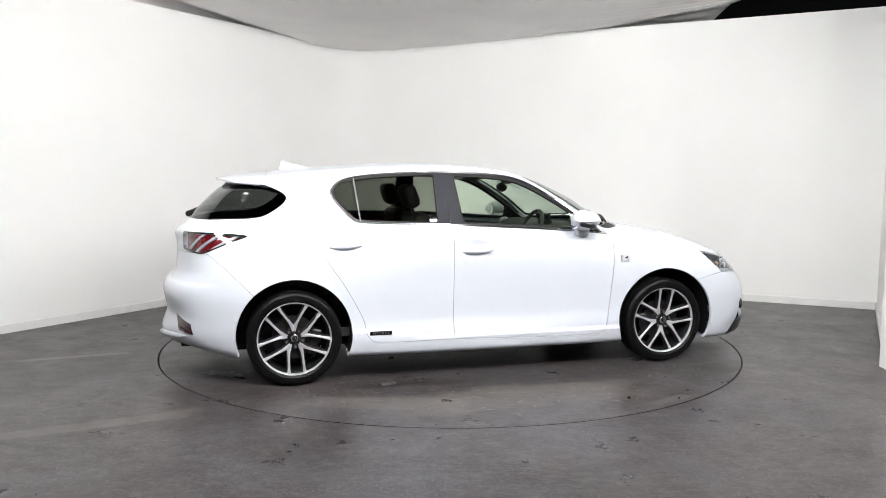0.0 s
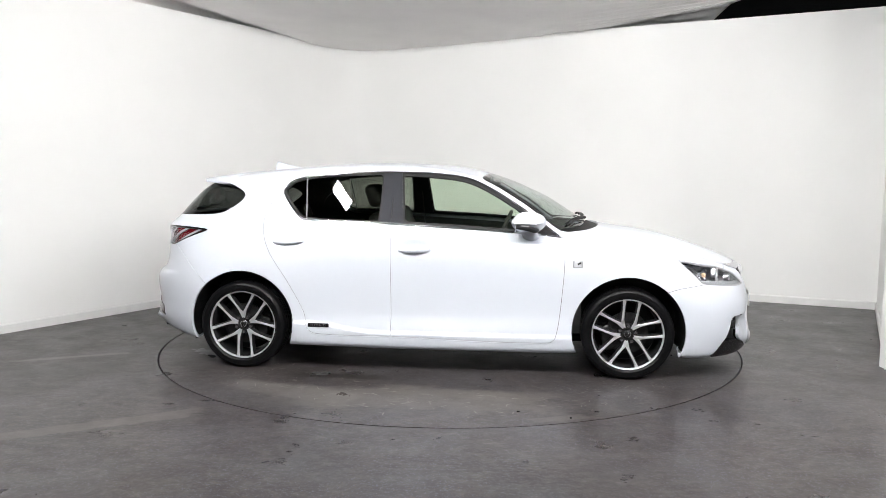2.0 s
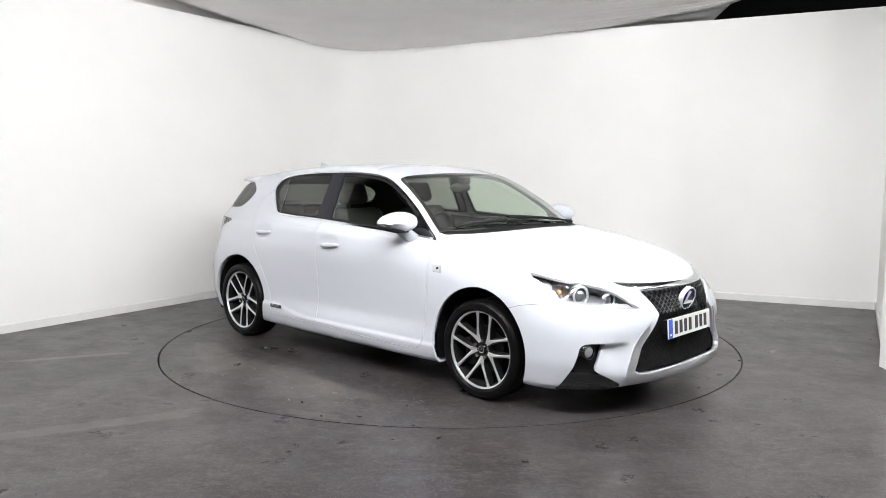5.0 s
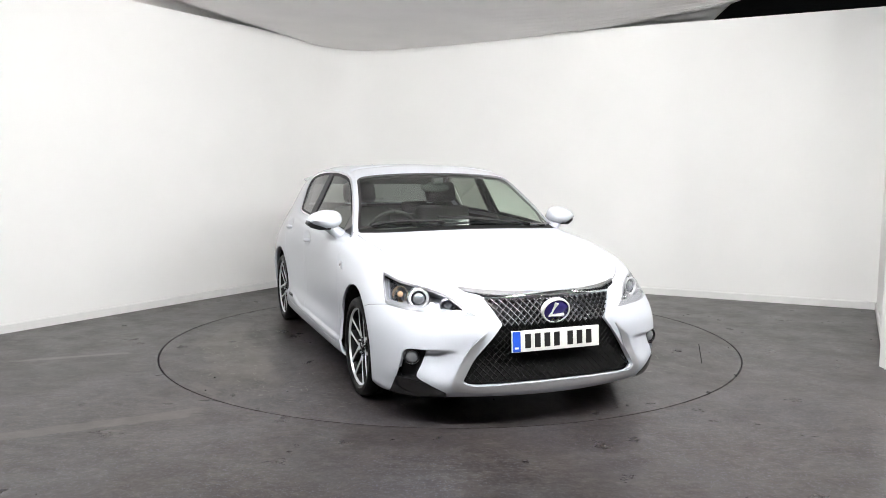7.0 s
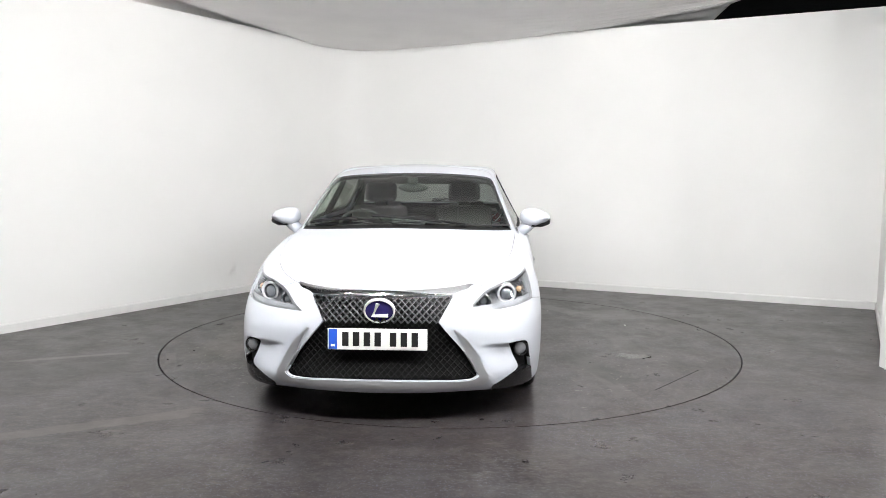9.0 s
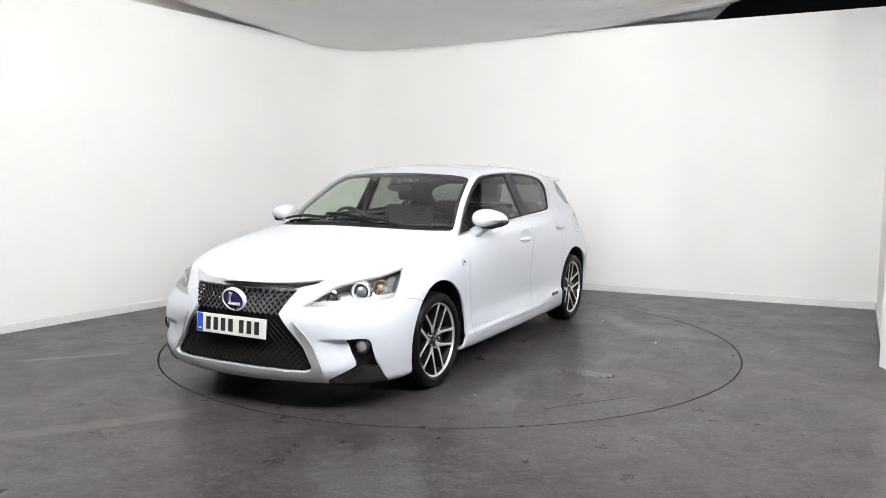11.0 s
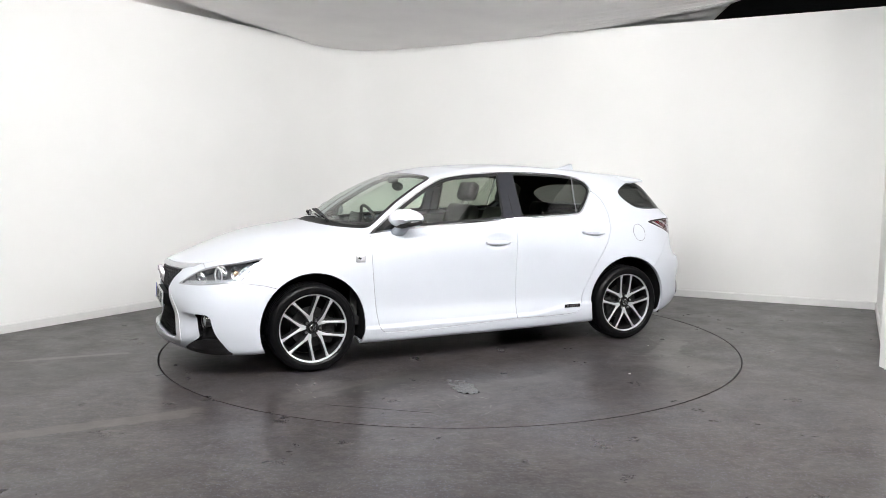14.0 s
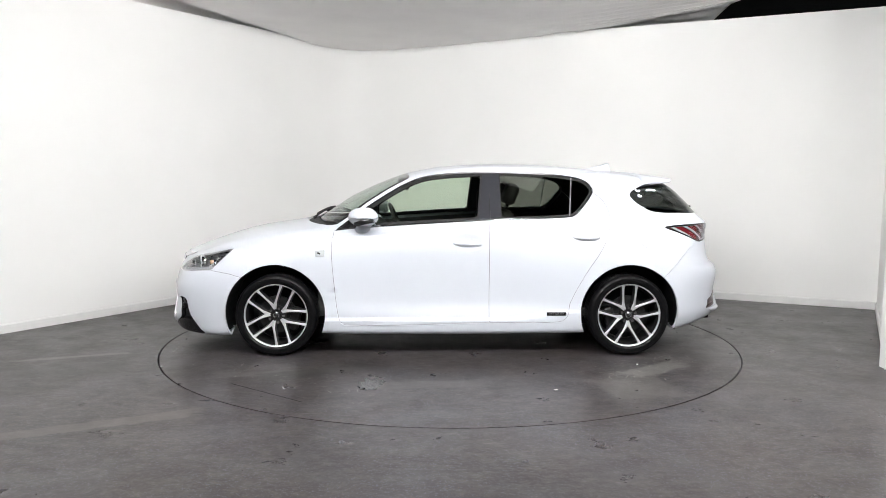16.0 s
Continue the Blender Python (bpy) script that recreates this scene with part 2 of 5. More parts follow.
def tube(bm, points, radius, sides=8, flat=1.0):
    """A rod along points; flat squeezes it upright."""
    rings = []
    pts = [Vector(p) for p in points]
    for i, p in enumerate(pts):
        d = (pts[min(i + 1, len(pts) - 1)] - pts[max(i - 1, 0)]).normalized()
        a = d.cross(Vector((0, 0, 1)) if abs(d.z) < 0.95 else Vector((0, 1, 0))).normalized()
        b = d.cross(a)
        r = radius[i] if isinstance(radius, (list, tuple)) else radius
        rings.append([bm.verts.new(p + (a * math.cos(k) + b * math.sin(k) * flat) * r) for k in [2 * math.pi * j / sides for j in range(sides)]])
    for r0, r1 in zip(rings, rings[1:]):
        for j in range(sides):
            bm.faces.new((r0[j], r0[(j + 1) % sides], r1[(j + 1) % sides], r1[j]))
    bm.faces.new(rings[0][::-1])
    bm.faces.new(rings[-1])
    return bm


def lathe(bm, profile, steps=64, closed=False):
    """Turns (radius, y) points about the y axis."""
    rings = [[bm.verts.new((r * math.cos(a), y, r * math.sin(a))) for r, y in profile] for a in [2 * math.pi * i / steps for i in range(steps)]]
    n = len(profile)
    for i in range(steps):
        a, b = rings[i], rings[(i + 1) % steps]
        for j in range(n if closed else n - 1):
            k = (j + 1) % n
            bm.faces.new((a[j], b[j], b[k], a[k]))
    return bm


def ball(bm, center, radii, rot=None, u=20, v=12):
    m = Matrix.Translation(center) @ (rot or Matrix.Identity(4)) @ Matrix.Diagonal((*radii, 1))
    bmesh.ops.create_uvsphere(bm, u_segments=u, v_segments=v, radius=1.0, matrix=m)
    return bm


def plate(bm, outline, thick, m=None):
    """A flat slab with that (x, y) outline, from z = 0 to thick, moved by m."""
    m = m or Matrix.Identity(4)
    lo = [bm.verts.new(m @ Vector((x, y, 0))) for x, y in outline]
    hi = [bm.verts.new(m @ Vector((x, y, thick))) for x, y in outline]
    bm.faces.new(lo[::-1])
    bm.faces.new(hi)
    n = len(outline)
    for i in range(n):
        bm.faces.new((lo[i], lo[(i + 1) % n], hi[(i + 1) % n], hi[i]))
    return bm


def rounded(points, step=0.02, sharp=()):
    """A closed smooth outline through points; the numbered ones stay corners."""
    n, out = len(points), []
    P = [np.array(p, float) for p in points]
    for i in range(n):
        a, b = P[i], P[(i + 1) % n]
        chord = np.linalg.norm(b - a)
        ta = (b - a) if i in sharp else (b - P[i - 1]) * chord / max(np.linalg.norm(b - a) + np.linalg.norm(a - P[i - 1]), 1e-9)
        j = (i + 1) % n
        c = P[(j + 1) % n]
        tb = (b - a) if j in sharp else (c - a) * chord / max(np.linalg.norm(c - b) + np.linalg.norm(b - a), 1e-9)
        k = max(int(chord / step), 2)
        for q in range(k):
            t = q / k
            out.append((2 * t**3 - 3 * t**2 + 1) * a + (t**3 - 2 * t**2 + t) * ta + (3 * t**2 - 2 * t**3) * b + (t**3 - t**2) * tb)
    return np.array(out)


def signed_distance(poly, pts):
    """Distance of the points from a closed outline, negative inside."""
    a, b = poly, np.roll(poly, -1, 0)
    best, inside = np.full(len(pts), 1e9), np.zeros(len(pts), bool)
    for p, q in zip(a, b):
        d = q - p
        t = np.clip(((pts - p) @ d) / max(d @ d, 1e-12), 0, 1)
        best = np.minimum(best, ((pts - p - t[:, None] * d) ** 2).sum(1))
        c = (p[1] > pts[:, 1]) != (q[1] > pts[:, 1])
        inside ^= c & (pts[:, 0] < (q[0] - p[0]) * (pts[:, 1] - p[1]) / (q[1] - p[1] if q[1] != p[1] else 1e-12) + p[0])
    return np.where(inside, -1, 1) * np.sqrt(best)


# ---- the booth: two white walls that meet in a rounded corner, a return, the rest behind the camera ----
CORNER = Vector((-1.275, 4.031, 0))
ALONG_LEFT, ALONG_RIGHT = Vector((-0.5295, -0.8483, 0)), Vector((0.9045, -0.4265, 0))
WALL_TOP = 2.955


def wall_run(name, line, height, thick, mat):
    """An upright wall of that thickness along a line in plan; its room side is the line."""
    bm = bmesh.new()
    cols = []
    for i, p in enumerate(line):
        d = (line[min(i + 1, len(line) - 1)] - line[max(i - 1, 0)]).normalized()
        n = Vector((-d.y, d.x, 0))
        cols.append([bm.verts.new(q) for q in (p, p + Vector((0, 0, height)), p + n * thick + Vector((0, 0, height)), p + n * thick)])
    for a, b in zip(cols, cols[1:]):
        for j in range(4):
            bm.faces.new((a[j], a[(j + 1) % 4], b[(j + 1) % 4], b[j]))
    bm.faces.new(cols[0])
    bm.faces.new(cols[-1][::-1])
    bmesh.ops.recalc_face_normals(bm, faces=bm.faces)
    ob = part(name, bm, mat, smooth=True)
    ob.data.set_sharp_from_angle(angle=radians(30))
    return tagged(ob, kind="structure")


def rounded_corner(a, c, b, r, n=14):
    """The plan line from a by the corner c to b, its corner drawn as a smooth bend that begins r before it."""
    p, q = c + (a - c).normalized() * r, c + (b - c).normalized() * r
    bend = [(1 - t) ** 2 * p + 2 * t * (1 - t) * c + t * t * q for t in [i / n for i in range(n + 1)]]
    return [a, *bend, b]


LEFT_END = CORNER + ALONG_LEFT * 10.6
RIGHT_END = CORNER + ALONG_RIGHT * 6.12
RETURN_END = Vector((3.02, -0.95, 0))
back_line = rounded_corner(LEFT_END, CORNER, RIGHT_END, 0.55)
wall_a = tagged(wall_run("wall_north", back_line, WALL_TOP, 0.10, M_WALL), "tall white painted booth wall with a rounded corner", "wall")
wall_b = tagged(wall_run("wall_east", [RIGHT_END - ALONG_RIGHT * 0.003, RETURN_END], WALL_TOP, 0.10, M_WALL), "white painted return wall of the booth", "wall")
# never in view: added to close the booth and bounce light back
wall_c = tagged(wall_run("wall_south", [RETURN_END, Vector((7.0, -1.0, 0)), Vector((7.0, -9.0, 0)), Vector((-6.9, -9.0, 0)), LEFT_END], WALL_TOP, 0.10, M_WALL),
                "unseen white painted wall behind the camera, bounces light back", "wall")


def skirting(name, line, parent):
    bm = bmesh.new()
    cols = []
    for i, p in enumerate(line):
        d = (line[min(i + 1, len(line) - 1)] - line[max(i - 1, 0)]).normalized()
        n = Vector((d.y, -d.x, 0))
        cols.append([bm.verts.new(p + n * a + Vector((0, 0, z))) for a, z in ((-0.001, 0.001), (0.016, 0.001), (0.016, 0.068), (0.010, 0.078), (-0.001, 0.078))])
    for a, b in zip(cols, cols[1:]):
        for j in range(5):
            bm.faces.new((a[j], a[(j + 1) % 5], b[(j + 1) % 5], b[j]))
    bmesh.ops.recalc_face_normals(bm, faces=bm.faces)
    return tagged(part(name, bm, M_SKIRT), "white gloss skirting board along the booth wall", "skirting", kind="structure")


skirting("baseboard_1", back_line, wall_a)
skirting("baseboard_2", [RIGHT_END, RETURN_END], wall_b)

# floor with a round hole for the turntable
DISC_R, DISC_Y = 2.234, 0.020
bm = bmesh.new()
steps = 160
inner = [bm.verts.new((math.cos(a) * (DISC_R + 0.007), DISC_Y + math.sin(a) * (DISC_R + 0.007), 0)) for a in [2 * math.pi * i / steps for i in range(steps)]]
outer = [bm.verts.new((math.cos(a) * 16, math.sin(a) * 16, 0)) for a in [2 * math.pi * i / steps for i in range(steps)]]
pit = [bm.verts.new((v.co.x, v.co.y, -0.12)) for v in inner]
for i in range(steps):
    j = (i + 1) % steps
    bm.faces.new((inner[i], outer[i], outer[j], inner[j]))
    bm.faces.new((inner[j], pit[j], pit[i], inner[i]))
bm.faces.new(pit)
bmesh.ops.recalc_face_normals(bm, faces=bm.faces)
tagged(part("floor", bm, M_FLOOR), "dark grey speckled resin floor with scuffs and dull gloss", "floor", kind="structure")

# hall shell above and around the booth
bm = bmesh.new()
box(bm, (0, -1.5, 2.7), (19, 19, 5.6))
bmesh.ops.reverse_faces(bm, faces=bm.faces)
tagged(part("hall_shell", bm, M_BLACK), "black walls and roof of the unlit hall", "backdrop", kind="structure")


# ---- canopy: white cloth over the corner, bellied, rising to its hidden frame beyond the walls ----
def canopy():
    bm = bmesh.new()
    n, m = 190, 130
    rows = []
    for i in range(n + 1):
        s = -0.55 + 5.2 * i / n
        row = []
        reach = min(5.5, 4.72 + 0.9 * s)
        for j in range(m + 1):
            r = -0.55 + (reach + 0.55) * j / m
            edge_l = 0.30 * min(max((s - 0.7) / 2.6, 0), 1) * math.exp(-((max(r, -0.5) + 0.5) / 0.72) ** 2)
            edge_r = 0.10 * min(max((r - 1.5) / 2.6, 0), 1) * math.exp(-((max(s, -0.5) + 0.5) / 0.72) ** 2)
            far = 0.030 * max(s - 2.0, 0) ** 2 + 0.022 * max(r - 2.0, 0) ** 2
            hem = 0.4 * max(-0.12 - s, 0) + 2.2 * max(-0.12 - r, 0)
            pleat = 34 * (s + 0.26 * r) + 2.5 * noise.noise(Vector((s, r, 1.0)))
            fold = (0.016 * math.sin(pleat) + 0.008 * math.sin(2.3 * pleat + 1)) * min(max((r - 2.4) / 0.9, 0), 1) * math.exp(-(s / 1.5) ** 2) * (1 + 0.6 * min(max(0.15 - s, 0) / 0.4, 1))
            fold -= 0.020 * math.exp(-((r - 3.05 - 0.25 * s) / 0.022) ** 2) * math.exp(-(s / 1.2) ** 2)
            fold *= min(max((reach - r) / 0.3, 0), 1)
            fold += 0.006 * noise.noise(Vector((s * 1.6, r * 1.6, 3.0)))
            z = 2.905 + edge_l + edge_r + far + fold - hem
            p = CORNER + ALONG_LEFT * s + ALONG_RIGHT * r
            row.append(bm.verts.new((p.x, p.y, z)))
        rows.append(row)
    for a, b in zip(rows, rows[1:]):
        for j in range(m):
            bm.faces.new((a[j], a[j + 1], b[j + 1], b[j]))
    return tagged(part("ceiling", bm, M_CLOTH, smooth=True), "white bellied cloth canopy stretched over the booth corner", "ceiling", kind="structure")


canopy()


# ---- ceiling lamps over the open part of the booth, and added fill lamps ----
def lamp_panel(m, mat, k):
    lamp = tagged(new("ceiling_or_fill_light"), "square white flat panel light out of view, switched on, some added for fill", "ceiling light", group="ceiling lights")
    bm = box(bmesh.new(), (0, 0, 0.035), (0.46 * k, 0.46 * k, 0.05), bevel=0.006)
    part("housing", bm, M_HOUSING, lamp)
    part("diffuser", box(bmesh.new(), (0, 0, 0.002), (0.42 * k, 0.42 * k, 0.012)), mat, lamp, "glowing white diffuser")
    for x in (-0.24 * k, 0.24 * k):
        part("bracket", box(bmesh.new(), (x, 0, 0.10), (0.02, 0.05, 0.20)), M_HOUSING, lamp)
    part("clamp", tube(bmesh.new(), [(-0.25 * k, 0, 0.20), (0.25 * k, 0, 0.20)], 0.018, 10), M_HOUSING, lamp)
    lamp.matrix_world = m
    return lamp


def place_lamps(spots, mat, size, height):
    """Copies of one lamp: placed in plan, turned, and tipped towards the back walls."""
    first = None
    for lx, ly, turn, tip in spots:
        place = pose(lx, ly, height, 0, 0, turn) @ pose(0, 0, 0, tip, 0, 0)
        if first is None:
            first = lamp_panel(place, mat, size)
        else:
            copy_thing(first, place)


# the last of these is added to lighten the car's flank from the right
place_lamps([(-1.7, -2.4, 31, 0), (-0.7, -2.9, -8, 0), (0.9, -2.6, -54, 0), (2.7, -1.2, -25, 0), (3.3, -2.9, 12, 0)], M_PANEL, 0.36, 3.05)
# unseen fill lamps, added to brighten the walls; tipped up towards them
place_lamps([(-2.25, -3.4, -12, 70), (-0.9, -3.7, 0, 70), (0.9, -3.7, 0, 70), (2.2, -3.6, 8, 69), (3.5, -3.5, 24, 68), (0.0, -3.9, 0, 70)], M_WALL_FILL, 0.75, 2.9)

# ---- turntable ----
turntable = tagged(new("turntable"), "round dark resin-topped turntable flush with the floor, scuffed", "turntable")
bm = bmesh.new()
top = [bm.verts.new((math.cos(a) * (DISC_R - 0.004), math.sin(a) * (DISC_R - 0.004), 0)) for a in [2 * math.pi * i / steps for i in range(steps)]]
low = [bm.verts.new((v.co.x, v.co.y, -0.06)) for v in top]
bm.faces.new(top)
for i in range(steps):
    j = (i + 1) % steps
    bm.faces.new((top[i], low[i], low[j], top[j]))
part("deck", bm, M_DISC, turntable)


# ---- the car: x forward, y to its left, z up; origin on the floor midway between the axles ----
car = tagged(new("car"), "white five-door hatchback car with dark alloy wheels on the turntable", "car")

SPOKES = []


def spoke(*rows):
    """One profile of the left half of the body, from the underside edge up to the roof's middle line: (x, y, z) points."""
    SPOKES.append([np.array(r, float) for r in rows])


# front middle
spoke((1.95, 0, .18), (2.200, 0, .176), (2.222, 0, .214), (2.186, 0, .38), (2.19, 0, .53), (2.165, 0, .685), (2.10, 0, .735),
      (1.66, 0, .890), (1.13, 0, .985), (.76, 0, 1.185), (.38, 0, 1.340), (.17, 0, 1.384), (.04, 0, 1.400), (-.08, 0, 1.410))
spoke((1.93, .40, .18), (2.125, .46, .176), (2.158, .465, .216), (2.140, .45, .38), (2.14, .44, .52), (2.085, .42, .655), (2.02, .40, .720),
      (1.62, .37, .884), (1.10, .33, .982), (.745, .30, 1.182), (.37, .28, 1.335), (.16, .27, 1.379), (.02, .14, 1.399), (-.10, 0, 1.411))
# front corner
spoke((1.75, .62, .18), (1.955, .748, .172), (1.978, .768, .25), (1.985, .778, .38), (1.955, .780, .53), (1.875, .757, .655), (1.74, .730, .775),
      (1.43, .65, .889), (1.02, .55, .975), (.70, .48, 1.172), (.355, .44, 1.325), (.145, .42, 1.369), (-.02, .22, 1.396), (-.12, 0, 1.412))
spoke((1.60, .72, .18), (1.71, .856, .172), (1.72, .868, .25), (1.72, .877, .40), (1.68, .878, .54), (1.61, .860, .67), (1.50, .824, .785),
      (1.28, .766, .884), (.94, .68, .966), (.66, .60, 1.155), (.335, .53, 1.318), (.13, .505, 1.361), (-.06, .26, 1.393), (-.14, 0, 1.413))
# front axle
spoke((1.30, .72, .18), (1.30, .845, .20), (1.30, .868, .27), (1.30, .880, .42), (1.30, .880, .58), (1.27, .874, .70), (1.22, .850, .80),
      (1.08, .806, .890), (.87, .745, .952), (.60, .66, 1.145), (.31, .588, 1.308), (.12, .55, 1.355), (-.09, .28, 1.391), (-.16, 0, 1.414))
spoke((.93, .72, .18), (.93, .855, .185), (.93, .872, .26), (.93, .868, .42), (.93, .875, .60), (.92, .876, .75), (.90, .858, .84),
      (.87, .82, .895), (.78, .775, .942), (.55, .683, 1.135), (.27, .602, 1.305), (.10, .562, 1.352), (-.12, .29, 1.391), (-.19, 0, 1.415))
spoke((.30, .72, .18), (.30, .86, .180), (.30, .874, .25), (.30, .852, .40), (.30, .860, .60), (.30, .872, .78), (.30, .866, .87),
      (.29, .845, .920), (.28, .81, .960), (.22, .712, 1.145), (.12, .627, 1.318), (.05, .580, 1.366), (-.16, .30, 1.400), (-.23, 0, 1.416))
# middle pillar
spoke((-.27, .72, .18), (-.27, .86, .180), (-.27, .874, .25), (-.27, .850, .40), (-.27, .858, .60), (-.27, .872, .78), (-.27, .866, .88),
      (-.27, .850, .938), (-.27, .816, .987), (-.27, .718, 1.17), (-.28, .634, 1.343), (-.28, .586, 1.385), (-.28, .30, 1.407), (-.32, 0, 1.418))
spoke((-.80, .72, .18), (-.80, .86, .185), (-.80, .874, .25), (-.80, .862, .40), (-.80, .866, .60), (-.80, .866, .78), (-.80, .846, .885),
      (-.80, .810, .960), (-.80, .765, 1.020), (-.78, .687, 1.18), (-.75, .618, 1.325), (-.72, .57, 1.372), (-.6, .30, 1.402), (-.5, 0, 1.418))
# rear axle
spoke((-1.30, .72, .18), (-1.30, .845, .20), (-1.30, .868, .28), (-1.30, .880, .42), (-1.30, .880, .60), (-1.30, .866, .75), (-1.30, .835, .87),
      (-1.27, .792, .96), (-1.22, .748, 1.05), (-1.17, .69, 1.19), (-1.12, .62, 1.305), (-1.07, .56, 1.350), (-.9, .28, 1.388), (-.75, 0, 1.410))
spoke((-1.62, .70, .19), (-1.66, .83, .215), (-1.67, .85, .29), (-1.67, .862, .44), (-1.67, .860, .60), (-1.66, .832, .76), (-1.63, .790, .87),
      (-1.59, .745, .965), (-1.55, .71, 1.04), (-1.48, .655, 1.17), (-1.40, .595, 1.275), (-1.33, .53, 1.325), (-1.15, .27, 1.366), (-.95, 0, 1.396))
# rear corner
spoke((-1.80, .60, .22), (-1.90, .70, .255), (-1.925, .715, .31), (-1.922, .722, .44), (-1.922, .722, .60), (-1.875, .700, .73), (-1.860, .685, .87),
      (-1.855, .67, .96), (-1.80, .64, 1.03), (-1.70, .60, 1.16), (-1.60, .545, 1.265), (-1.50, .48, 1.31), (-1.30, .25, 1.35), (-1.1, 0, 1.384))
spoke((-1.95, .38, .22), (-2.08, .40, .255), (-2.105, .42, .31), (-2.075, .42, .44), (-2.078, .42, .60), (-2.015, .42, .71), (-2.000, .41, .85),
      (-2.01, .40, .955), (-1.94, .39, 1.025), (-1.83, .37, 1.15), (-1.70, .33, 1.262), (-1.60, .30, 1.315), (-1.40, .15, 1.348), (-1.25, 0, 1.371))
spoke((-1.95, 0, .22), (-2.12, 0, .255), (-2.14, 0, .31), (-2.108, 0, .44), (-2.112, 0, .60), (-2.05, 0, .71), (-2.04, 0, .85),
      (-2.04, 0, .955), (-1.97, 0, 1.02), (-1.86, 0, 1.15), (-1.73, 0, 1.262), (-1.64, 0, 1.315), (-1.50, 0, 1.342), (-1.38, 0, 1.36))


def cubic(P, ghost0, ghost1, counts):
    """Smooth curves through the rows of P (along axis 0), each span cut into counts[i] steps."""
    A = np.concatenate([ghost0[None], P, ghost1[None]])
    gap = np.maximum(np.linalg.norm(np.diff(A, axis=0), axis=-1).mean(axis=tuple(range(1, A.ndim - 1))), 1e-6)
    out = []
    for i in range(1, len(A) - 2):
        h0, h, h1 = gap[i - 1], gap[i], gap[i + 1]
        m0 = ((A[i + 1] - A[i]) / h * h0 + (A[i] - A[i - 1]) / h0 * h) / (h0 + h) * h
        m1 = ((A[i + 2] - A[i + 1]) / h1 * h + (A[i + 1] - A[i]) / h * h1) / (h + h1) * h
        for q in range(counts[i - 1]):
            t = q / counts[i - 1]
            out.append((2 * t**3 - 3 * t**2 + 1) * A[i] + (t**3 - 2 * t**2 + t) * m0 + (3 * t**2 - 2 * t**3) * A[i + 1] + (t**3 - t**2) * m1)
    out.append(A[-2])
    return np.array(out)


flip = np.array([1.0, -1.0, 1.0])
S = np.array(SPOKES)                                     # spokes, rings, xyz
cell = 0.024
across = [max(int(np.linalg.norm(S[i + 1] - S[i], axis=-1).max() / cell), 3) for i in range(len(S) - 1)]
across[:2] = [2 * n for n in across[:2]]
S = cubic(S, S[1] * flip, S[-2] * flip, across)
R = S.transpose(1, 0, 2)
upward = [max(int(np.linalg.norm(R[i + 1] - R[i], axis=-1).mean() / cell), 3) for i in range(len(R) - 1)]
upward[1:6] = [4, 16, 16, 14, 8]
R = cubic(R, 2 * R[0] - R[1], R[-2] * flip, upward)      # rings, around, xyz
R[:, 0, 1] = 0
R[:, -1, 1] = 0
R[-1, :, 1] = 0
for hx, hz in ((-0.105, 0.848), (-0.975, 0.892)):        # shallow finger dishes behind the door handles
    q = ((R[..., 0] - hx) / 0.125) ** 2 + ((R[..., 2] - hz) / 0.060) ** 2
    R[..., 1] -= np.where((q < 1) & (R[..., 1] > 0.7), 0.016 * np.maximum(1 - q, 0) ** 1.2, 0)


def ease(a):
    """0 below 0, 1 above 1, smooth between."""
    a = np.clip(a, 0, 1)
    return a * a * (3 - 2 * a)


X, Y, Z = R[..., 0].copy(), R[..., 1].copy(), R[..., 2].copy()
# the skirt line above the sills, rising ahead of the rear wheel
skirt_z = 0.288 + 0.055 * ease((-X - 0.35) / 0.5)
R[..., 1] += 0.011 * ease((skirt_z - Z) / 0.022) * (Y > 0.7) * ease((1.02 - np.abs(X)) / 0.04)
# hollow cheek between the fog lamp and the grille, under a sharp ledge
cheek = ease((Y - 0.52) / 0.14) * ease((0.80 - Y) / 0.10) * ease((0.424 - Z) / 0.016) * ease((Z - 0.20) / 0.20)
R[..., 0] -= 0.026 * cheek * (X > 1.75)
# the shelf along the top of the rear bumper
shelf = ease((0.656 - Z) / 0.014) * ease((Z - 0.40) / 0.22) * ease((-X - 1.72) / 0.20)
R[..., 0] -= 0.016 * shelf
NU, NV = R.shape[1], R.shape[0]
VERTS = [tuple(p) for p in R.reshape(-1, 3)]
BODY = [(v * NU + u, v * NU + u + 1, (v + 1) * NU + u + 1, (v + 1) * NU + u) for v in range(NV - 1) for u in range(NU - 1)]
dv, du = np.gradient(R, axis=0), np.gradient(R, axis=1)
nrm = np.cross(du, dv)
nrm /= np.maximum(np.linalg.norm(nrm, axis=-1, keepdims=True), 1e-9)
if nrm[NV // 3, NU // 2, 1] < 0:
    nrm = -nrm
    BODY = [f[::-1] for f in BODY]
nrm[-1] = nrm[-2]
nrm[-1, :, 1] = 0
nrm[:, 0, 1] = 0
nrm[:, -1, 1] = 0
bad = (R[..., 2] > 1.30) & (nrm[..., 2] < 0.3)
nrm[bad] = (0, 0, 1)
NORMS = [tuple(n / max(np.linalg.norm(n), 1e-9)) for n in nrm.reshape(-1, 3)]

from mathutils.bvhtree import BVHTree

SKIN = BVHTree.FromPolygons(VERTS, BODY)


def on_skin(origin, way):
    hit = SKIN.ray_cast(Vector(origin), Vector(way).normalized())
    return hit[0], hit[1]


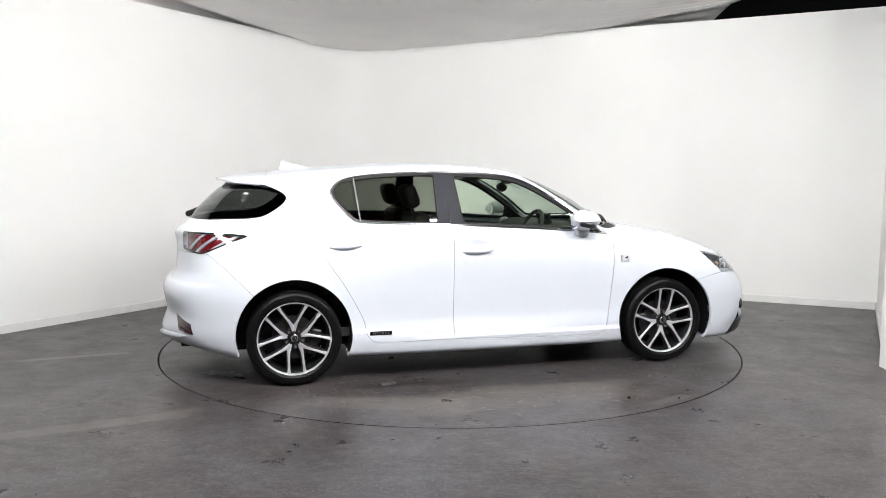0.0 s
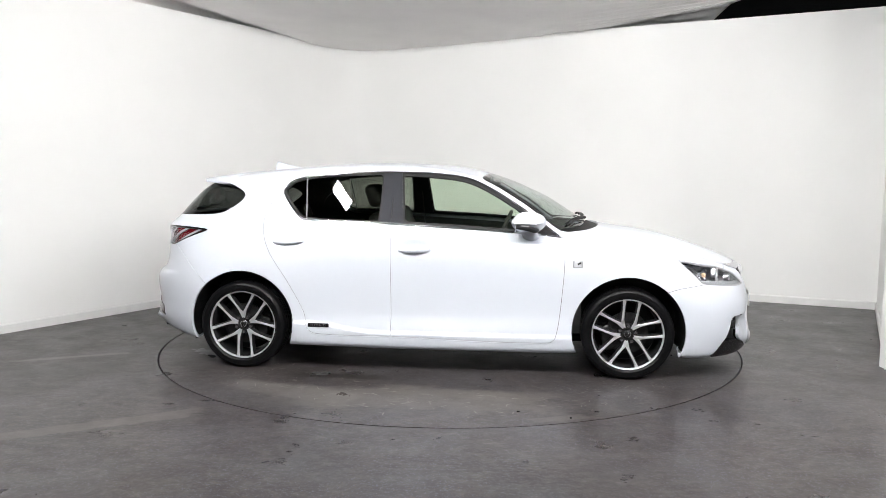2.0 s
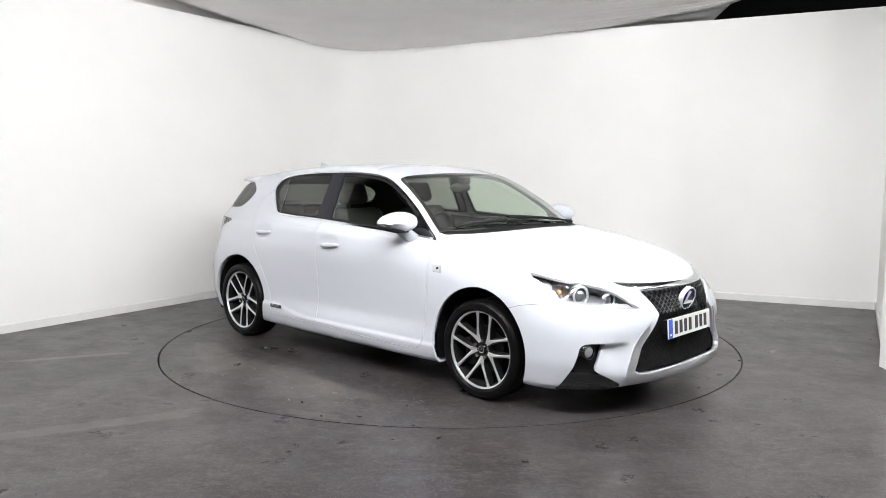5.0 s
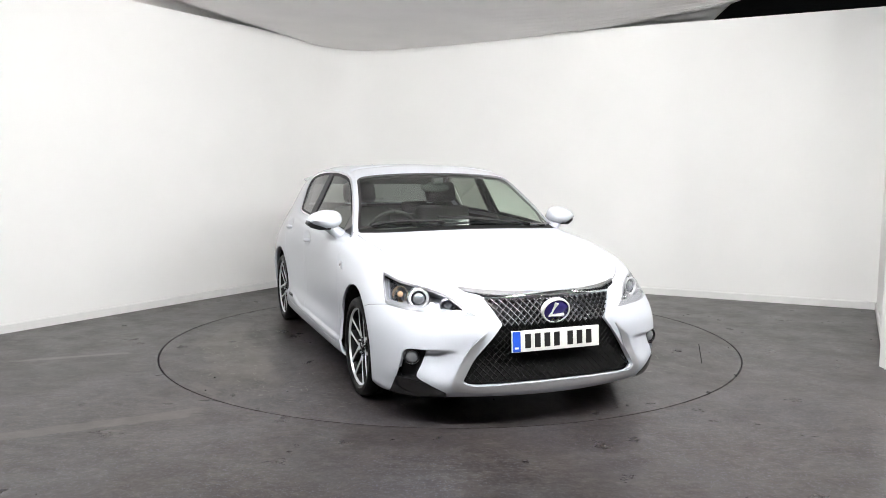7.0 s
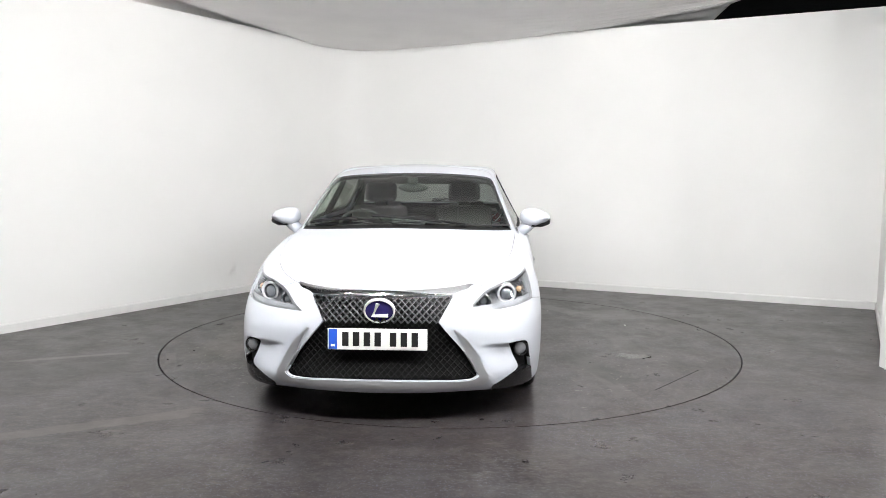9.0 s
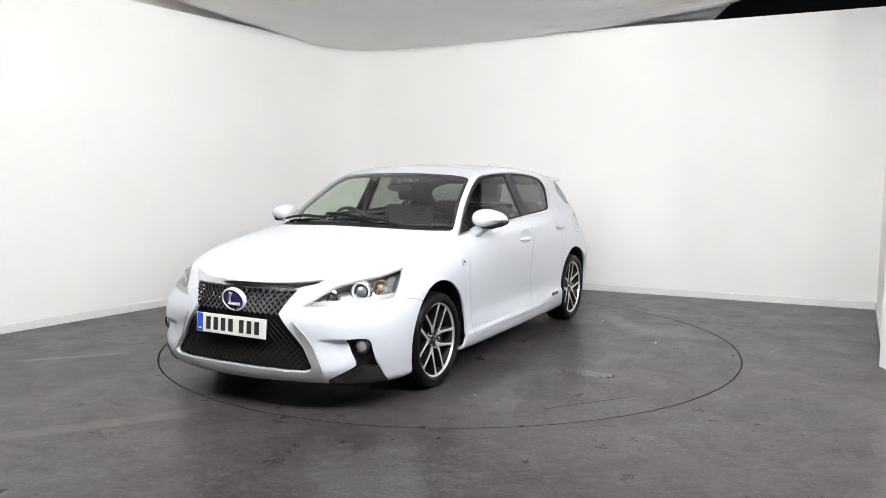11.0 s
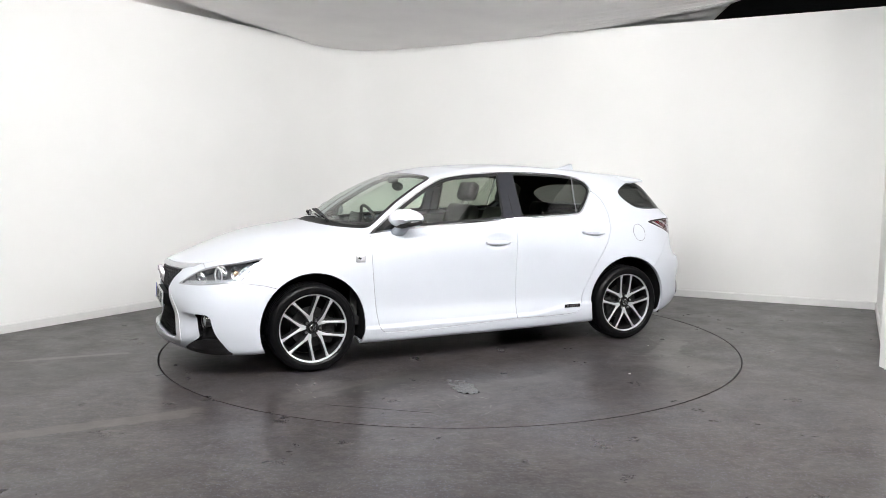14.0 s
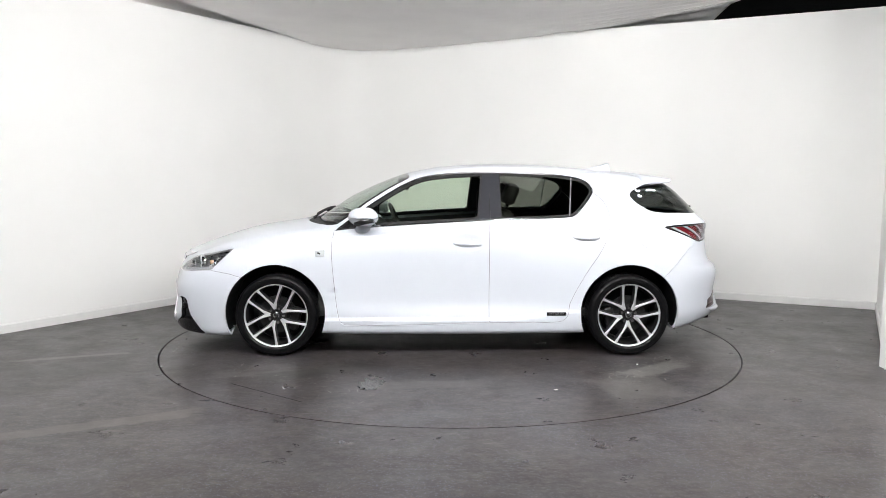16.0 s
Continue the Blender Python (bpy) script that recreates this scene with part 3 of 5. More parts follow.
def front_at(y, z, out=0.0):
    p, n = on_skin((4, abs(y), z), (-1, 0, 0))
    p = p + Vector((out, 0, 0))
    return Vector((p.x, y, p.z))


def side_at(x, z, out=0.0):
    p, n = on_skin((x, 3, z), (0, -1, 0))
    return p + Vector((0, out, 0))


def cut(polys, values, where=None):
    """Splits polys along the zero line of values(points): those inside (negative) and those outside."""
    P = np.array(VERTS)
    used = sorted({i for f in polys for i in f})
    val = dict(zip(used, values(P[used]))) if used else {}
    ins, outs, made = [], [], {}
    for f in polys:
        v = [val[i] for i in f]
        if min(v) >= 0 or (where and not where(P[list(f)].mean(0))):
            outs.append(f)
            continue
        if max(v) <= 0:
            ins.append(f)
            continue
        a, b = [], []
        for k, i in enumerate(f):
            j = f[(k + 1) % len(f)]
            (a if val[i] < 0 else b).append(i)
            if (val[i] < 0) != (val[j] < 0):
                key = (min(i, j), max(i, j))
                if key not in made:
                    t = val[i] / (val[i] - val[j])
                    VERTS.append(tuple(P[i] + (P[j] - P[i]) * t))
                    n = np.array(NORMS[i]) * (1 - t) + np.array(NORMS[j]) * t
                    NORMS.append(tuple(n / max(np.linalg.norm(n), 1e-9)))
                    made[key] = len(VERTS) - 1
                a.append(made[key])
                b.append(made[key])
        if len(a) > 2:
            ins.append(tuple(a))
        if len(b) > 2:
            outs.append(tuple(b))
    return ins, outs


def seen(poly, axes, grow=0.0):
    """Values for cut(): distance from an outline drawn in a projection: xz (side), yz (front), xy (top), front or rear corner."""
    def values(P):
        u, v = {"xz": (P[:, 0], P[:, 2]), "yz": (P[:, 1], P[:, 2]), "xy": (P[:, 0], P[:, 1]),
                "front": (P[:, 0] - P[:, 1], P[:, 2]), "rear": (-P[:, 0] - P[:, 1], P[:, 2])}[axes]
        return signed_distance(poly, np.stack([u, v], 1)) - grow
    return values


def skin_mesh(polys, sides, push=0.0, thick=0.0, rim_only=False):
    """A mesh from body polys, on the left (1), the right (-1) or both; pushed along the normals, with a rim of that depth inward."""
    me = bpy.data.meshes.new("panel")
    V, F, N = [], [], []
    used = sorted({i for f in polys for i in f})
    back = {i: k for k, i in enumerate(used)}
    P = np.array([VERTS[i] for i in used]).reshape(-1, 3)
    Q = np.array([NORMS[i] for i in used]).reshape(-1, 3)
    middle = {}
    for side in sides:
        w = np.array([1, side, 1])
        base = len(V)
        idx = []
        for k in range(len(used)):
            if len(sides) == 2 and abs(P[k][1]) < 1e-6:
                if k in middle:
                    idx.append(middle[k])
                    continue
                middle[k] = len(V)
            idx.append(len(V))
            V.append(tuple((P[k] + Q[k] * push) * w))
            N.append(tuple(Q[k] * w))
        faces = [tuple(idx[back[i]] for i in f) for f in polys]
        F += [f if side > 0 else f[::-1] for f in faces]
    if thick:
        count = {}
        for f in F:
            for a, b in zip(f, f[1:] + f[:1]):
                count[(a, b)] = 1
        rim, low = {}, []
        for (a, b) in list(count):
            if (b, a) not in count and not (abs(V[a][1]) < 1e-6 and abs(V[b][1]) < 1e-6):
                for k in (a, b):
                    if k not in rim:
                        rim[k] = len(V)
                        V += [V[k], tuple(np.array(V[k]) - np.array(N[k]) * thick)]
                        N += [(0, 0, 0), (0, 0, 0)]
                low.append((rim[b], rim[a], rim[a] + 1, rim[b] + 1))
        F = low if rim_only else F + low
    me.from_pydata(V, [], F)
    me.validate()
    me.polygons.foreach_set("use_smooth", [True] * len(me.polygons))
    if len(me.vertices) == len(N) and not rim_only:
        me.normals_split_custom_set_from_vertices(N)
    return me


def panel(name, polys, mat, sides=(1, -1), parent=None, push=0.0, thick=0.0, label="", rim_only=False):
    """Body panels as parts: a pair, left and right, or one over both sides when sides is 'both'."""
    made = []
    for group in ([(1, -1)] if sides == "both" else [(s,) for s in sides]):
        me = skin_mesh(polys, group, push, thick, rim_only)
        me.materials.append(mat)
        ob = new(name, me)
        ob.parent = parent or car
        if label:
            ob["label"] = label
        made.append(ob)
    return made


# outlines of the openings and panels
ARCH = 0.363
DLO = rounded([(.878, .916), (.72, .934), (.30, .965), (-.27, .996), (-.875, 1.020), (-.93, 1.050), (-1.035, 1.175), (-1.05, 1.225), (-.99, 1.290), (-.85, 1.325), (-.60, 1.346), (-.27, 1.353),
               (.05, 1.340), (.28, 1.298), (.57, 1.140)], 0.02, sharp=(0,))
SCREEN = rounded([(1.06, 0), (1.045, .3), (.98, .55), (.86, .715), (.845, .728), (.60, .655), (.362, .600), (.330, .575), (.352, .28), (.358, 0), (.358, -.3), (1.045, -.3)], 0.02, sharp=(4, 6, 10, 11))
COWL = rounded([(1.15, 0), (1.135, .3), (1.06, .55), (.93, .715), (.84, .735), (.7, .5), (.7, -.3), (1.135, -.3)], 0.02, sharp=(4, 5, 6, 7))
REARGLASS = rounded([(-1.325, 1.185), (-1.36, 1.222), (-1.50, 1.272), (-1.80, 1.272), (-2.2, 1.272), (-2.2, 1.042), (-1.72, 1.048), (-1.50, 1.060), (-1.42, 1.095), (-1.35, 1.145)], 0.02, sharp=(3, 4, 5))
HEADLAMP = rounded([(.815, .790), (1.02, .757), (1.27, .727), (1.45, .690), (1.62, .622), (1.69, .596), (1.40, .605), (1.15, .620), (.938, .637), (.868, .72)], 0.012, sharp=(0, 5, 8))
TAILLAMP = rounded([(.81, .945), (.86, .955), (1.10, .968), (1.46, .968), (1.49, .855), (1.16, .833), (1.08, .850), (.90, .912)], 0.015, sharp=(3, 4, 5))
GRILLE = rounded([(0, .692), (.20, .690), (.386, .687), (.311, .556), (.355, .500), (.462, .368), (.522, .268), (.488, .247), (.25, .250), (0, .252), (-.3, .250), (-.3, .69)], 0.02, sharp=(2, 3, 6, 10, 11))
FRAME = rounded([(.372, .536), (.420, .497), (.482, .432), (.547, .317), (.577, .243), (.545, .212), (.30, .207), (0, .208), (-.3, .208), (-.3, .25), (0, .247), (.25, .245), (.490, .242), (.526, .264), (.466, .364), (.430, .448)], 0.02,
                sharp=(0, 8, 9, 13))
TOPBAR = rounded([(0, .714), (.25, .716), (.40, .724), (.490, .735), (.462, .712), (.400, .697), (.386, .688), (.20, .691), (0, .693), (-.3, .69), (-.3, .714)], 0.01, sharp=(3, 6, 9, 10))
FOG = rounded([(.683, .424), (.73, .430), (.785, .422), (.800, .36), (.812, .267), (.822, .162), (.60, .162), (.590, .194), (.692, .252), (.736, .287), (.706, .36)], 0.012, sharp=(0, 4, 5, 6, 7))
FRONTDOOR = rounded([(.868, .945), (.887, .82), (.872, .55), (.838, .29), (.795, .236), (-.262, .253), (-.262, 1.15), (.30, 1.10)], 0.02, sharp=(0, 5, 6, 7))
REARDOOR = rounded([(-.262, .253), (-.785, .260), (-.838, .30), (-.862, .40), (-.975, .615), (-1.095, .80), (-1.145, .92), (-1.160, 1.03), (-1.125, 1.13), (-1.05, 1.2), (-.9, 1.15), (-.262, 1.15)], 0.02,
                   sharp=(0, 9, 10, 11))
BONNET = rounded([(2.13, 0), (2.10, .20), (2.025, .41), (1.84, .60), (1.60, .690), (1.10, .742), (.90, .745), (.92, .5), (.95, -.3), (2.10, -.3)], 0.02, sharp=(6, 7, 8, 9))
NOSE = np.array([(2.5, .82), (1.96, .82), (1.95, .62), (1.78, .634), (1.62, .610), (1.52, .58), (1.40, .5), (1.40, 0), (2.5, 0)])
TAIL = np.array([(-2.5, .838), (-1.82, .838), (-1.70, .74), (-1.56, .60), (-1.40, .4), (-1.40, 0), (-2.5, 0)])
FUEL = np.array([(-1.435 + .075 * math.cos(a), .868 + .082 * math.sin(a)) for a in [2 * math.pi * i / 40 for i in range(40)]])

rest = BODY
for ax in (1.3, -1.3):
    _, rest = cut(rest, lambda P: np.hypot(P[:, 0] - ax, P[:, 2] - 0.315) - ARCH, lambda c: c[1] > 0.45 and c[2] < 0.8)

side = lambda c: c[1] > 0.35 and c[2] > 0.85
glazing, rest = cut(rest, seen(DLO, "xz"), side)
# the side glass is one clean curved sheet
used = sorted({i for f in glazing for i in f})
G = np.array([VERTS[i] for i in used])
gx, gz = G[:, 0], G[:, 2] - 1.15
terms = np.stack([gx * 0 + 1, gx, gz, gx * gx, gx * gz, gz * gz, gx**3], 1)
fitted = np.linalg.lstsq(terms, G[:, 1], rcond=None)[0]
slope_x = fitted[1] + 2 * fitted[3] * gx + fitted[4] * gz + 3 * fitted[6] * gx * gx
slope_z = fitted[2] + fitted[4] * gx + 2 * fitted[5] * gz
for i, p, y, a, b in zip(used, G, terms @ fitted, slope_x, slope_z):
    VERTS[i] = (p[0], y, p[2])
    NORMS[i] = tuple(np.array((-a, 1, -b)) / math.sqrt(1 + a * a + b * b))
inner_g, chrome_g = cut(glazing, seen(DLO, "xz", -0.011))
panel("window_trim", chrome_g, M_CHROME, push=0.003, thick=0.012, label="thin chrome window surround")
pillar_f, pillar_b = (lambda P: -(P[:, 0] + 0.200 + 0.10 * (P[:, 2] - 1.15))), (lambda P: P[:, 0] + 0.348 - 0.02 * (P[:, 2] - 1.15))
ahead, behind = cut(inner_g, pillar_f)
sail, door_glass = cut(ahead, lambda P: -(P[:, 0] - 0.655 + 0.15 * (P[:, 2] - 1.0)))
aft, mid_pillar = cut(behind, pillar_b)
pane_g, seal_g = cut(door_glass, lambda P: np.maximum(np.maximum(seen(DLO, "xz", -0.030)(P), pillar_f(P) + 0.012), P[:, 0] - 0.64))
ahead2, quarter = cut(aft, lambda P: -(P[:, 0] + 0.866 + 0.10 * (P[:, 2] - 1.02)))
post, rear_pane = cut(ahead2, lambda P: P[:, 0] + 0.857 + 0.10 * (P[:, 2] - 1.02))
rear_pane, rear_seal = cut(rear_pane, lambda P: np.maximum(seen(DLO, "xz", -0.024)(P), pillar_b(P) + 0.006))
quarter, quarter_seal = cut(quarter, seen(DLO, "xz", -0.024))
panel("door_sail", sail, M_GLOSSBLACK, push=-0.002, label="gloss black mirror mount triangle")
pillar_gap, mid_pillar = cut(mid_pillar, lambda P: np.abs(P[:, 0] + 0.268) - 0.003)
panel("pillar_gap", pillar_gap, M_SEAM, push=-0.004)
panel("pillar_cover", mid_pillar, M_PILLAR, push=0.001, thick=0.02, label="dark grey film-wrapped door pillar")
panel("window_seal", seal_g + rear_seal + quarter_seal, M_PLASTIC, push=-0.004, thick=0.015)
front_panes = panel("front_window", pane_g, M_GLASS, push=-0.006, label="clear green-tinted door glass")
rear_panes = panel("rear_window", rear_pane, M_PRIVACY, push=-0.006, label="dark privacy door glass")
panel("quarter_window", quarter, M_PRIVACY, push=-0.006, label="dark privacy quarter glass")
panel("window_post", post, M_GAP, push=0.001, label="slim satin divider bar")

top_f = lambda c: c[2] > 0.90
screen_z, rest = cut(rest, seen(SCREEN, "xy"), top_f)
screen, screen_seal = cut(screen_z, lambda P: np.maximum(seen(SCREEN, "xy", -0.020)(P), P[:, 2] * 0 - 1))
panel("windscreen", screen, M_SCREEN, "both", push=-0.003, label="clear laminated windscreen")
panel("windscreen_seal", screen_seal, M_GLOSSBLACK, "both", push=-0.002)
cowl, rest = cut(rest, seen(COWL, "xy"), lambda c: c[2] > 0.90 and c[0] > 0.80)
panel("cowl", cowl, M_PLASTIC, "both", push=-0.012, label="black plastic scuttle panel")
rear_z, rest = cut(rest, seen(REARGLASS, "xz"), lambda c: c[0] < -1.25)
panel("tailgate_window", rear_z, M_REARGLASS, "both", push=-0.003, label="near-black wraparound tailgate glass")

lamp_z, rest = cut(rest, seen(HEADLAMP, "front"), lambda c: c[0] > 1.4 and c[1] > 0.3)
tail_z, rest = cut(rest, seen(TAILLAMP, "rear"), lambda c: c[0] < -1.4)
front_f = lambda c: c[0] > 1.9 and c[1] < 0.62
grille_z, rest = cut(rest, seen(GRILLE, "yz"), front_f)
topbar, rest = cut(rest, seen(TOPBAR, "yz"), front_f)
frame_z, rest = cut(rest, seen(FRAME, "yz"), front_f)
fog_z, rest = cut(rest, seen(FOG, "yz"), lambda c: c[0] > 1.78 and c[1] > 0.5)
panel("grille_bar", topbar, M_CHROME, "both", push=0.006, thick=0.02, label="chrome bar over the grille")
panel("grille_frame", frame_z, M_SATIN, "both", push=0.006, thick=0.03, label="satin silver spindle grille frame")
panel("grille_back", grille_z, M_SEAM, "both", push=-0.05)
blade_z, pocket_z = cut(fog_z, lambda P: P[:, 2] - 0.268 + 0.28 * np.maximum(0.755 - P[:, 1], 0))
panel("fog_pocket", pocket_z, M_PLASTIC, push=-0.035)
panel("fog_wall", pocket_z, M_GLOSSBLACK, thick=0.036, rim_only=True)
panel("bumper_blade", blade_z, M_GLOSSBLACK, push=0.004, thick=0.03, label="gloss black corner blade")


def groove(polys, outline, axes, where, width=0.0035):
    """Parts polys at an outline: the panel inside, the gap (sunk) and the rest."""
    wide, out = cut(polys, seen(outline, axes, width / 2), where)
    inside, gap = cut(wide, seen(outline, axes, -width / 2), where)
    return inside, gap, out


gaps = []
front_door, g, rest = groove(rest, FRONTDOOR, "xz", lambda c: c[1] > 0.45)
gaps += g
rear_door, g, rest = groove(rest, REARDOOR, "xz", lambda c: c[1] > 0.45)
gaps += g
fuel_one, g_fuel, rest_left = groove(rest, FUEL, "xz", lambda c: c[1] > 0.6, 0.003)
bonnet, g, rest = groove(rest, BONNET, "xy", lambda c: c[2] > 0.69 and c[0] > 0.9)
gaps += g
nose, g, rest = groove(rest, NOSE, "xz", lambda c: c[0] > 1.3, 0.003)
gaps += g
tail, g, rest = groove(rest, TAIL, "xz", lambda c: c[0] < -1.3, 0.003)
gaps += g
panel("panel_gap", gaps, M_GAP, push=-0.005)
front_doors = panel("front_door", front_door, M_PAINT, thick=0.012)
rear_doors = panel("rear_door", rear_door, M_PAINT, thick=0.012)
for doors, panes in ((front_doors, front_panes), (rear_doors, rear_panes)):
    for d, w in zip(doors, panes):
        w.parent = d
panel("bonnet", bonnet, M_PAINT, "both", thick=0.012)
panel("front_bumper", nose, M_PAINT, "both", thick=0.02)
panel("rear_bumper", tail, M_PAINT, "both", thick=0.02)
panel("body_shell", rest, M_PAINT, "both", thick=0.015)


# ---- wheels ----
def wheel_meshes():
    """Meshes of a wheel about the y axis, its outer face towards +y, y = 0 at the tyre's middle."""
    made = {}
    r_rim = 0.2195
    bm = bmesh.new()
    prof = [(0.213, -0.095), (0.235, -0.104), (0.262, -0.1075), (0.290, -0.103), (0.304, -0.092), (0.3115, -0.075), (0.313, -0.05)]
    for gy in (-0.038, 0.0, 0.038):
        prof += [(0.313, gy - 0.006), (0.3055, gy - 0.004), (0.3055, gy + 0.004), (0.313, gy + 0.006)]
    prof += [(0.313, 0.05), (0.3115, 0.075), (0.304, 0.092), (0.290, 0.103), (0.281, 0.1045), (0.279, 0.1062), (0.262, 0.1075), (0.2415, 0.1062), (0.240, 0.1046), (0.230, 0.102), (0.218, 0.094), (0.2135, 0.086)]
    made["tyre"] = (lathe(bm, prof, 88), M_RUBBER, True)
    bm = bmesh.new()
    made["rim"] = (lathe(bm, [(0.196, -0.095), (0.200, 0.02), (0.204, 0.070), (0.209, 0.086), (0.2115, 0.0925), (0.2185, 0.0955), (0.2205, 0.0915), (0.2185, 0.080), (0.206, 0.03), (0.206, -0.095)], 80), M_ALLOY, True)
    bm = bmesh.new()
    made["barrel"] = (lathe(bm, [(0.194, -0.09), (0.198, 0.05), (0.2015, 0.074), (0.2085, 0.0835)], 80), M_PLASTIC, True)

    def arm(bm, side, dark):
        """One leg of a twin spoke along +x, leaning to one side, with a machined face or dark flanks."""
        pts = [(0.036, 0.029, 0.0135), (0.060, 0.035, 0.0125), (0.085, 0.039, 0.0085), (0.13, 0.042, 0.0068), (0.175, 0.0445, 0.0074), (0.209, 0.047, 0.0115)]
        lift = [0.066, 0.069, 0.074, 0.079, 0.083, 0.087]
        rows = []
        for (r, off, half), y in zip(pts, lift):
            a, b = side * off - half, side * off + half
            if dark:
                rows.append([(r, y - 0.002, a - 0.0045), (r, y - 0.002, b + 0.0045), (r, y - 0.045, b + 0.006), (r, y - 0.045, a - 0.006)])
            else:
                rows.append([(r, y, a), (r, y + 0.0025, (a + b) / 2), (r, y, b), (r, y - 0.004, b), (r, y - 0.004, a)])
        rings = [[bm.verts.new(p) for p in row] for row in rows]
        n = len(rings[0])
        for q, w in zip(rings, rings[1:]):
            for j in range(n):
                bm.faces.new((q[j], q[(j + 1) % n], w[(j + 1) % n], w[j]))
        bm.faces.new(rings[0])
        bm.faces.new(rings[-1][::-1])

    for dark, name, mat in ((False, "spoke", M_ALLOY), (True, "spoke_flank", M_ALLOY_DARK)):
        bm = bmesh.new()
        for s in (-1, 1):
            arm(bm, s, dark)
        bmesh.ops.recalc_face_normals(bm, faces=bm.faces)
        made[name] = (bm, mat, False)
    bm = bmesh.new()
    made["hub"] = (lathe(bm, [(0.0, 0.062), (0.038, 0.062), (0.062, 0.064), (0.067, 0.058), (0.070, 0.02)], 40), M_ALLOY_DARK, True)
    bm = bmesh.new()
    made["centre_cap"] = (lathe(bm, [(0.0, 0.078), (0.020, 0.078), (0.026, 0.076), (0.029, 0.072), (0.030, 0.058)], 32), M_GLOSSBLACK, True)
    bm = bmesh.new()
    lathe(bm, [(0.0175, 0.0785), (0.0205, 0.0795), (0.0225, 0.0785)], 32)
    tube(bm, [(-0.008, 0.0795, 0.012), (-0.002, 0.080, -0.008), (0.014, 0.0795, -0.008)], 0.0022, 6)
    made["cap_emblem"] = (bm, M_CHROME, True)
    bm = bmesh.new()
    bmesh.ops.create_cone(bm, segments=6, radius1=0.0125, radius2=0.0105, depth=0.026, cap_ends=True, matrix=Matrix.Translation((0.053, 0.068, 0)) @ Matrix.Rotation(radians(-90), 4, "X"))
    made["wheel_nut"] = (bm, M_CHROME, False)
    bm = bmesh.new()
    made["brake_disc"] = (lathe(bm, [(0.06, 0.0), (0.07, 0.012), (0.137, 0.012), (0.1375, -0.012), (0.06, -0.012)], 56), M_DISCBRAKE, True)
    bm = bmesh.new()
    box(bm, (0, 0, 0), (0.075, 0.075, 0.17), bevel=0.015)
    made["caliper"] = (bm, M_DISCBRAKE, False)
    bm = bmesh.new()
    made["back_shield"] = (lathe(bm, [(0.0, -0.05), (0.193, -0.05), (0.193, -0.06), (0.0, -0.06)], 48), M_PLASTIC, True)
    out = {}
    for k, (bm, mat, smooth) in made.items():
        for v in bm.verts:
            # low-profile tyre on a large rim
            r = math.hypot(v.co.x, v.co.z)
            f = (0.2285 + (r - 0.2135) * 0.7186) / r if k == "tyre" else 1.07 if k in ("rim", "barrel", "spoke", "spoke_flank") else 1.0
            v.co.x, v.co.z = v.co.x * f, v.co.z * f
        me = bpy.data.meshes.new(k)
        bm.to_mesh(me)
        bm.free()
        me.materials.append(mat)
        if smooth:
            me.polygons.foreach_set("use_smooth", [True] * len(me.polygons))
            me.set_sharp_from_angle(angle=radians(40))
        out[k] = me
    return out


WHEEL = wheel_meshes()


def wheel(x, side, spin, caliper_at):
    """A wheel at the axle x on the left (1) or right (-1), turned by spin degrees."""
    w = new("wheel", WHEEL["tyre"])
    w.name = "wheel"
    w.parent = car
    w["label"] = "black low-profile tyre on a twin five-spoke machined alloy wheel"
    face = Matrix.Identity(4) if side > 0 else Matrix.Rotation(math.pi, 4, "Z")
    w.matrix_basis = Matrix.Translation((x, side * 0.758, 0.300)) @ face

    def sub(name, key, m=None):
        ob = new(name, WHEEL[key])
        ob.parent = w
        ob.matrix_basis = m or Matrix.Identity(4)
        return ob

    turn = lambda deg: Matrix.Rotation(radians(deg), 4, "Y")
    sub("rim", "rim")
    sub("barrel", "barrel")
    sub("hub", "hub")
    sub("centre_cap", "centre_cap")
    sub("cap_emblem", "cap_emblem")
    sub("brake_disc", "brake_disc", Matrix.Translation((0, 0.02, 0)))
    sub("back_shield", "back_shield")
    sub("caliper", "caliper", turn(caliper_at) @ Matrix.Translation((0.13, 0.005, 0)))
    for k in range(5):
        sub("spoke", "spoke", turn(spin + 72 * k))
        sub("spoke_flank", "spoke_flank", turn(spin + 72 * k))
        sub("wheel_nut", "wheel_nut", turn(spin + 72 * k))
    return w


wheel(1.3, -1, -96.5, 15)
wheel(-1.3, -1, -123, 165)
wheel(1.3, 1, -113, 165)
wheel(-1.3, 1, -91, 15)

# wheel wells and underside
for x in (1.3, -1.3):
    for s in (1, -1):
        bm = bmesh.new()
        arc = [radians(a) for a in range(-20, 201, 10)]
        rows = [[bm.verts.new((x + math.cos(a) * (ARCH + 0.006), s * y, 0.315 + math.sin(a) * (ARCH + 0.006))) for a in arc] for y in (0.50, 0.70, 0.835)]
        for p, q in zip(rows, rows[1:]):
            for i in range(len(arc) - 1):
                bm.faces.new((p[i], p[i + 1], q[i + 1], q[i]))
        bm.faces.new(rows[0])
        part("wheel_well", bm, M_PLASTIC, car)
bm = bmesh.new()
box(bm, (0.0, 0, 0.20), (3.5, 1.05, 0.05), bevel=0.01)
box(bm, (0.0, 0, 0.20), (1.80, 1.62, 0.05), bevel=0.01)
box(bm, (1.85, 0, 0.22), (0.35, 1.1, 0.03))
box(bm, (-1.85, 0, 0.24), (0.30, 1.1, 0.03))
part("underbody", bm, M_PLASTIC, car, "black underbody panels")


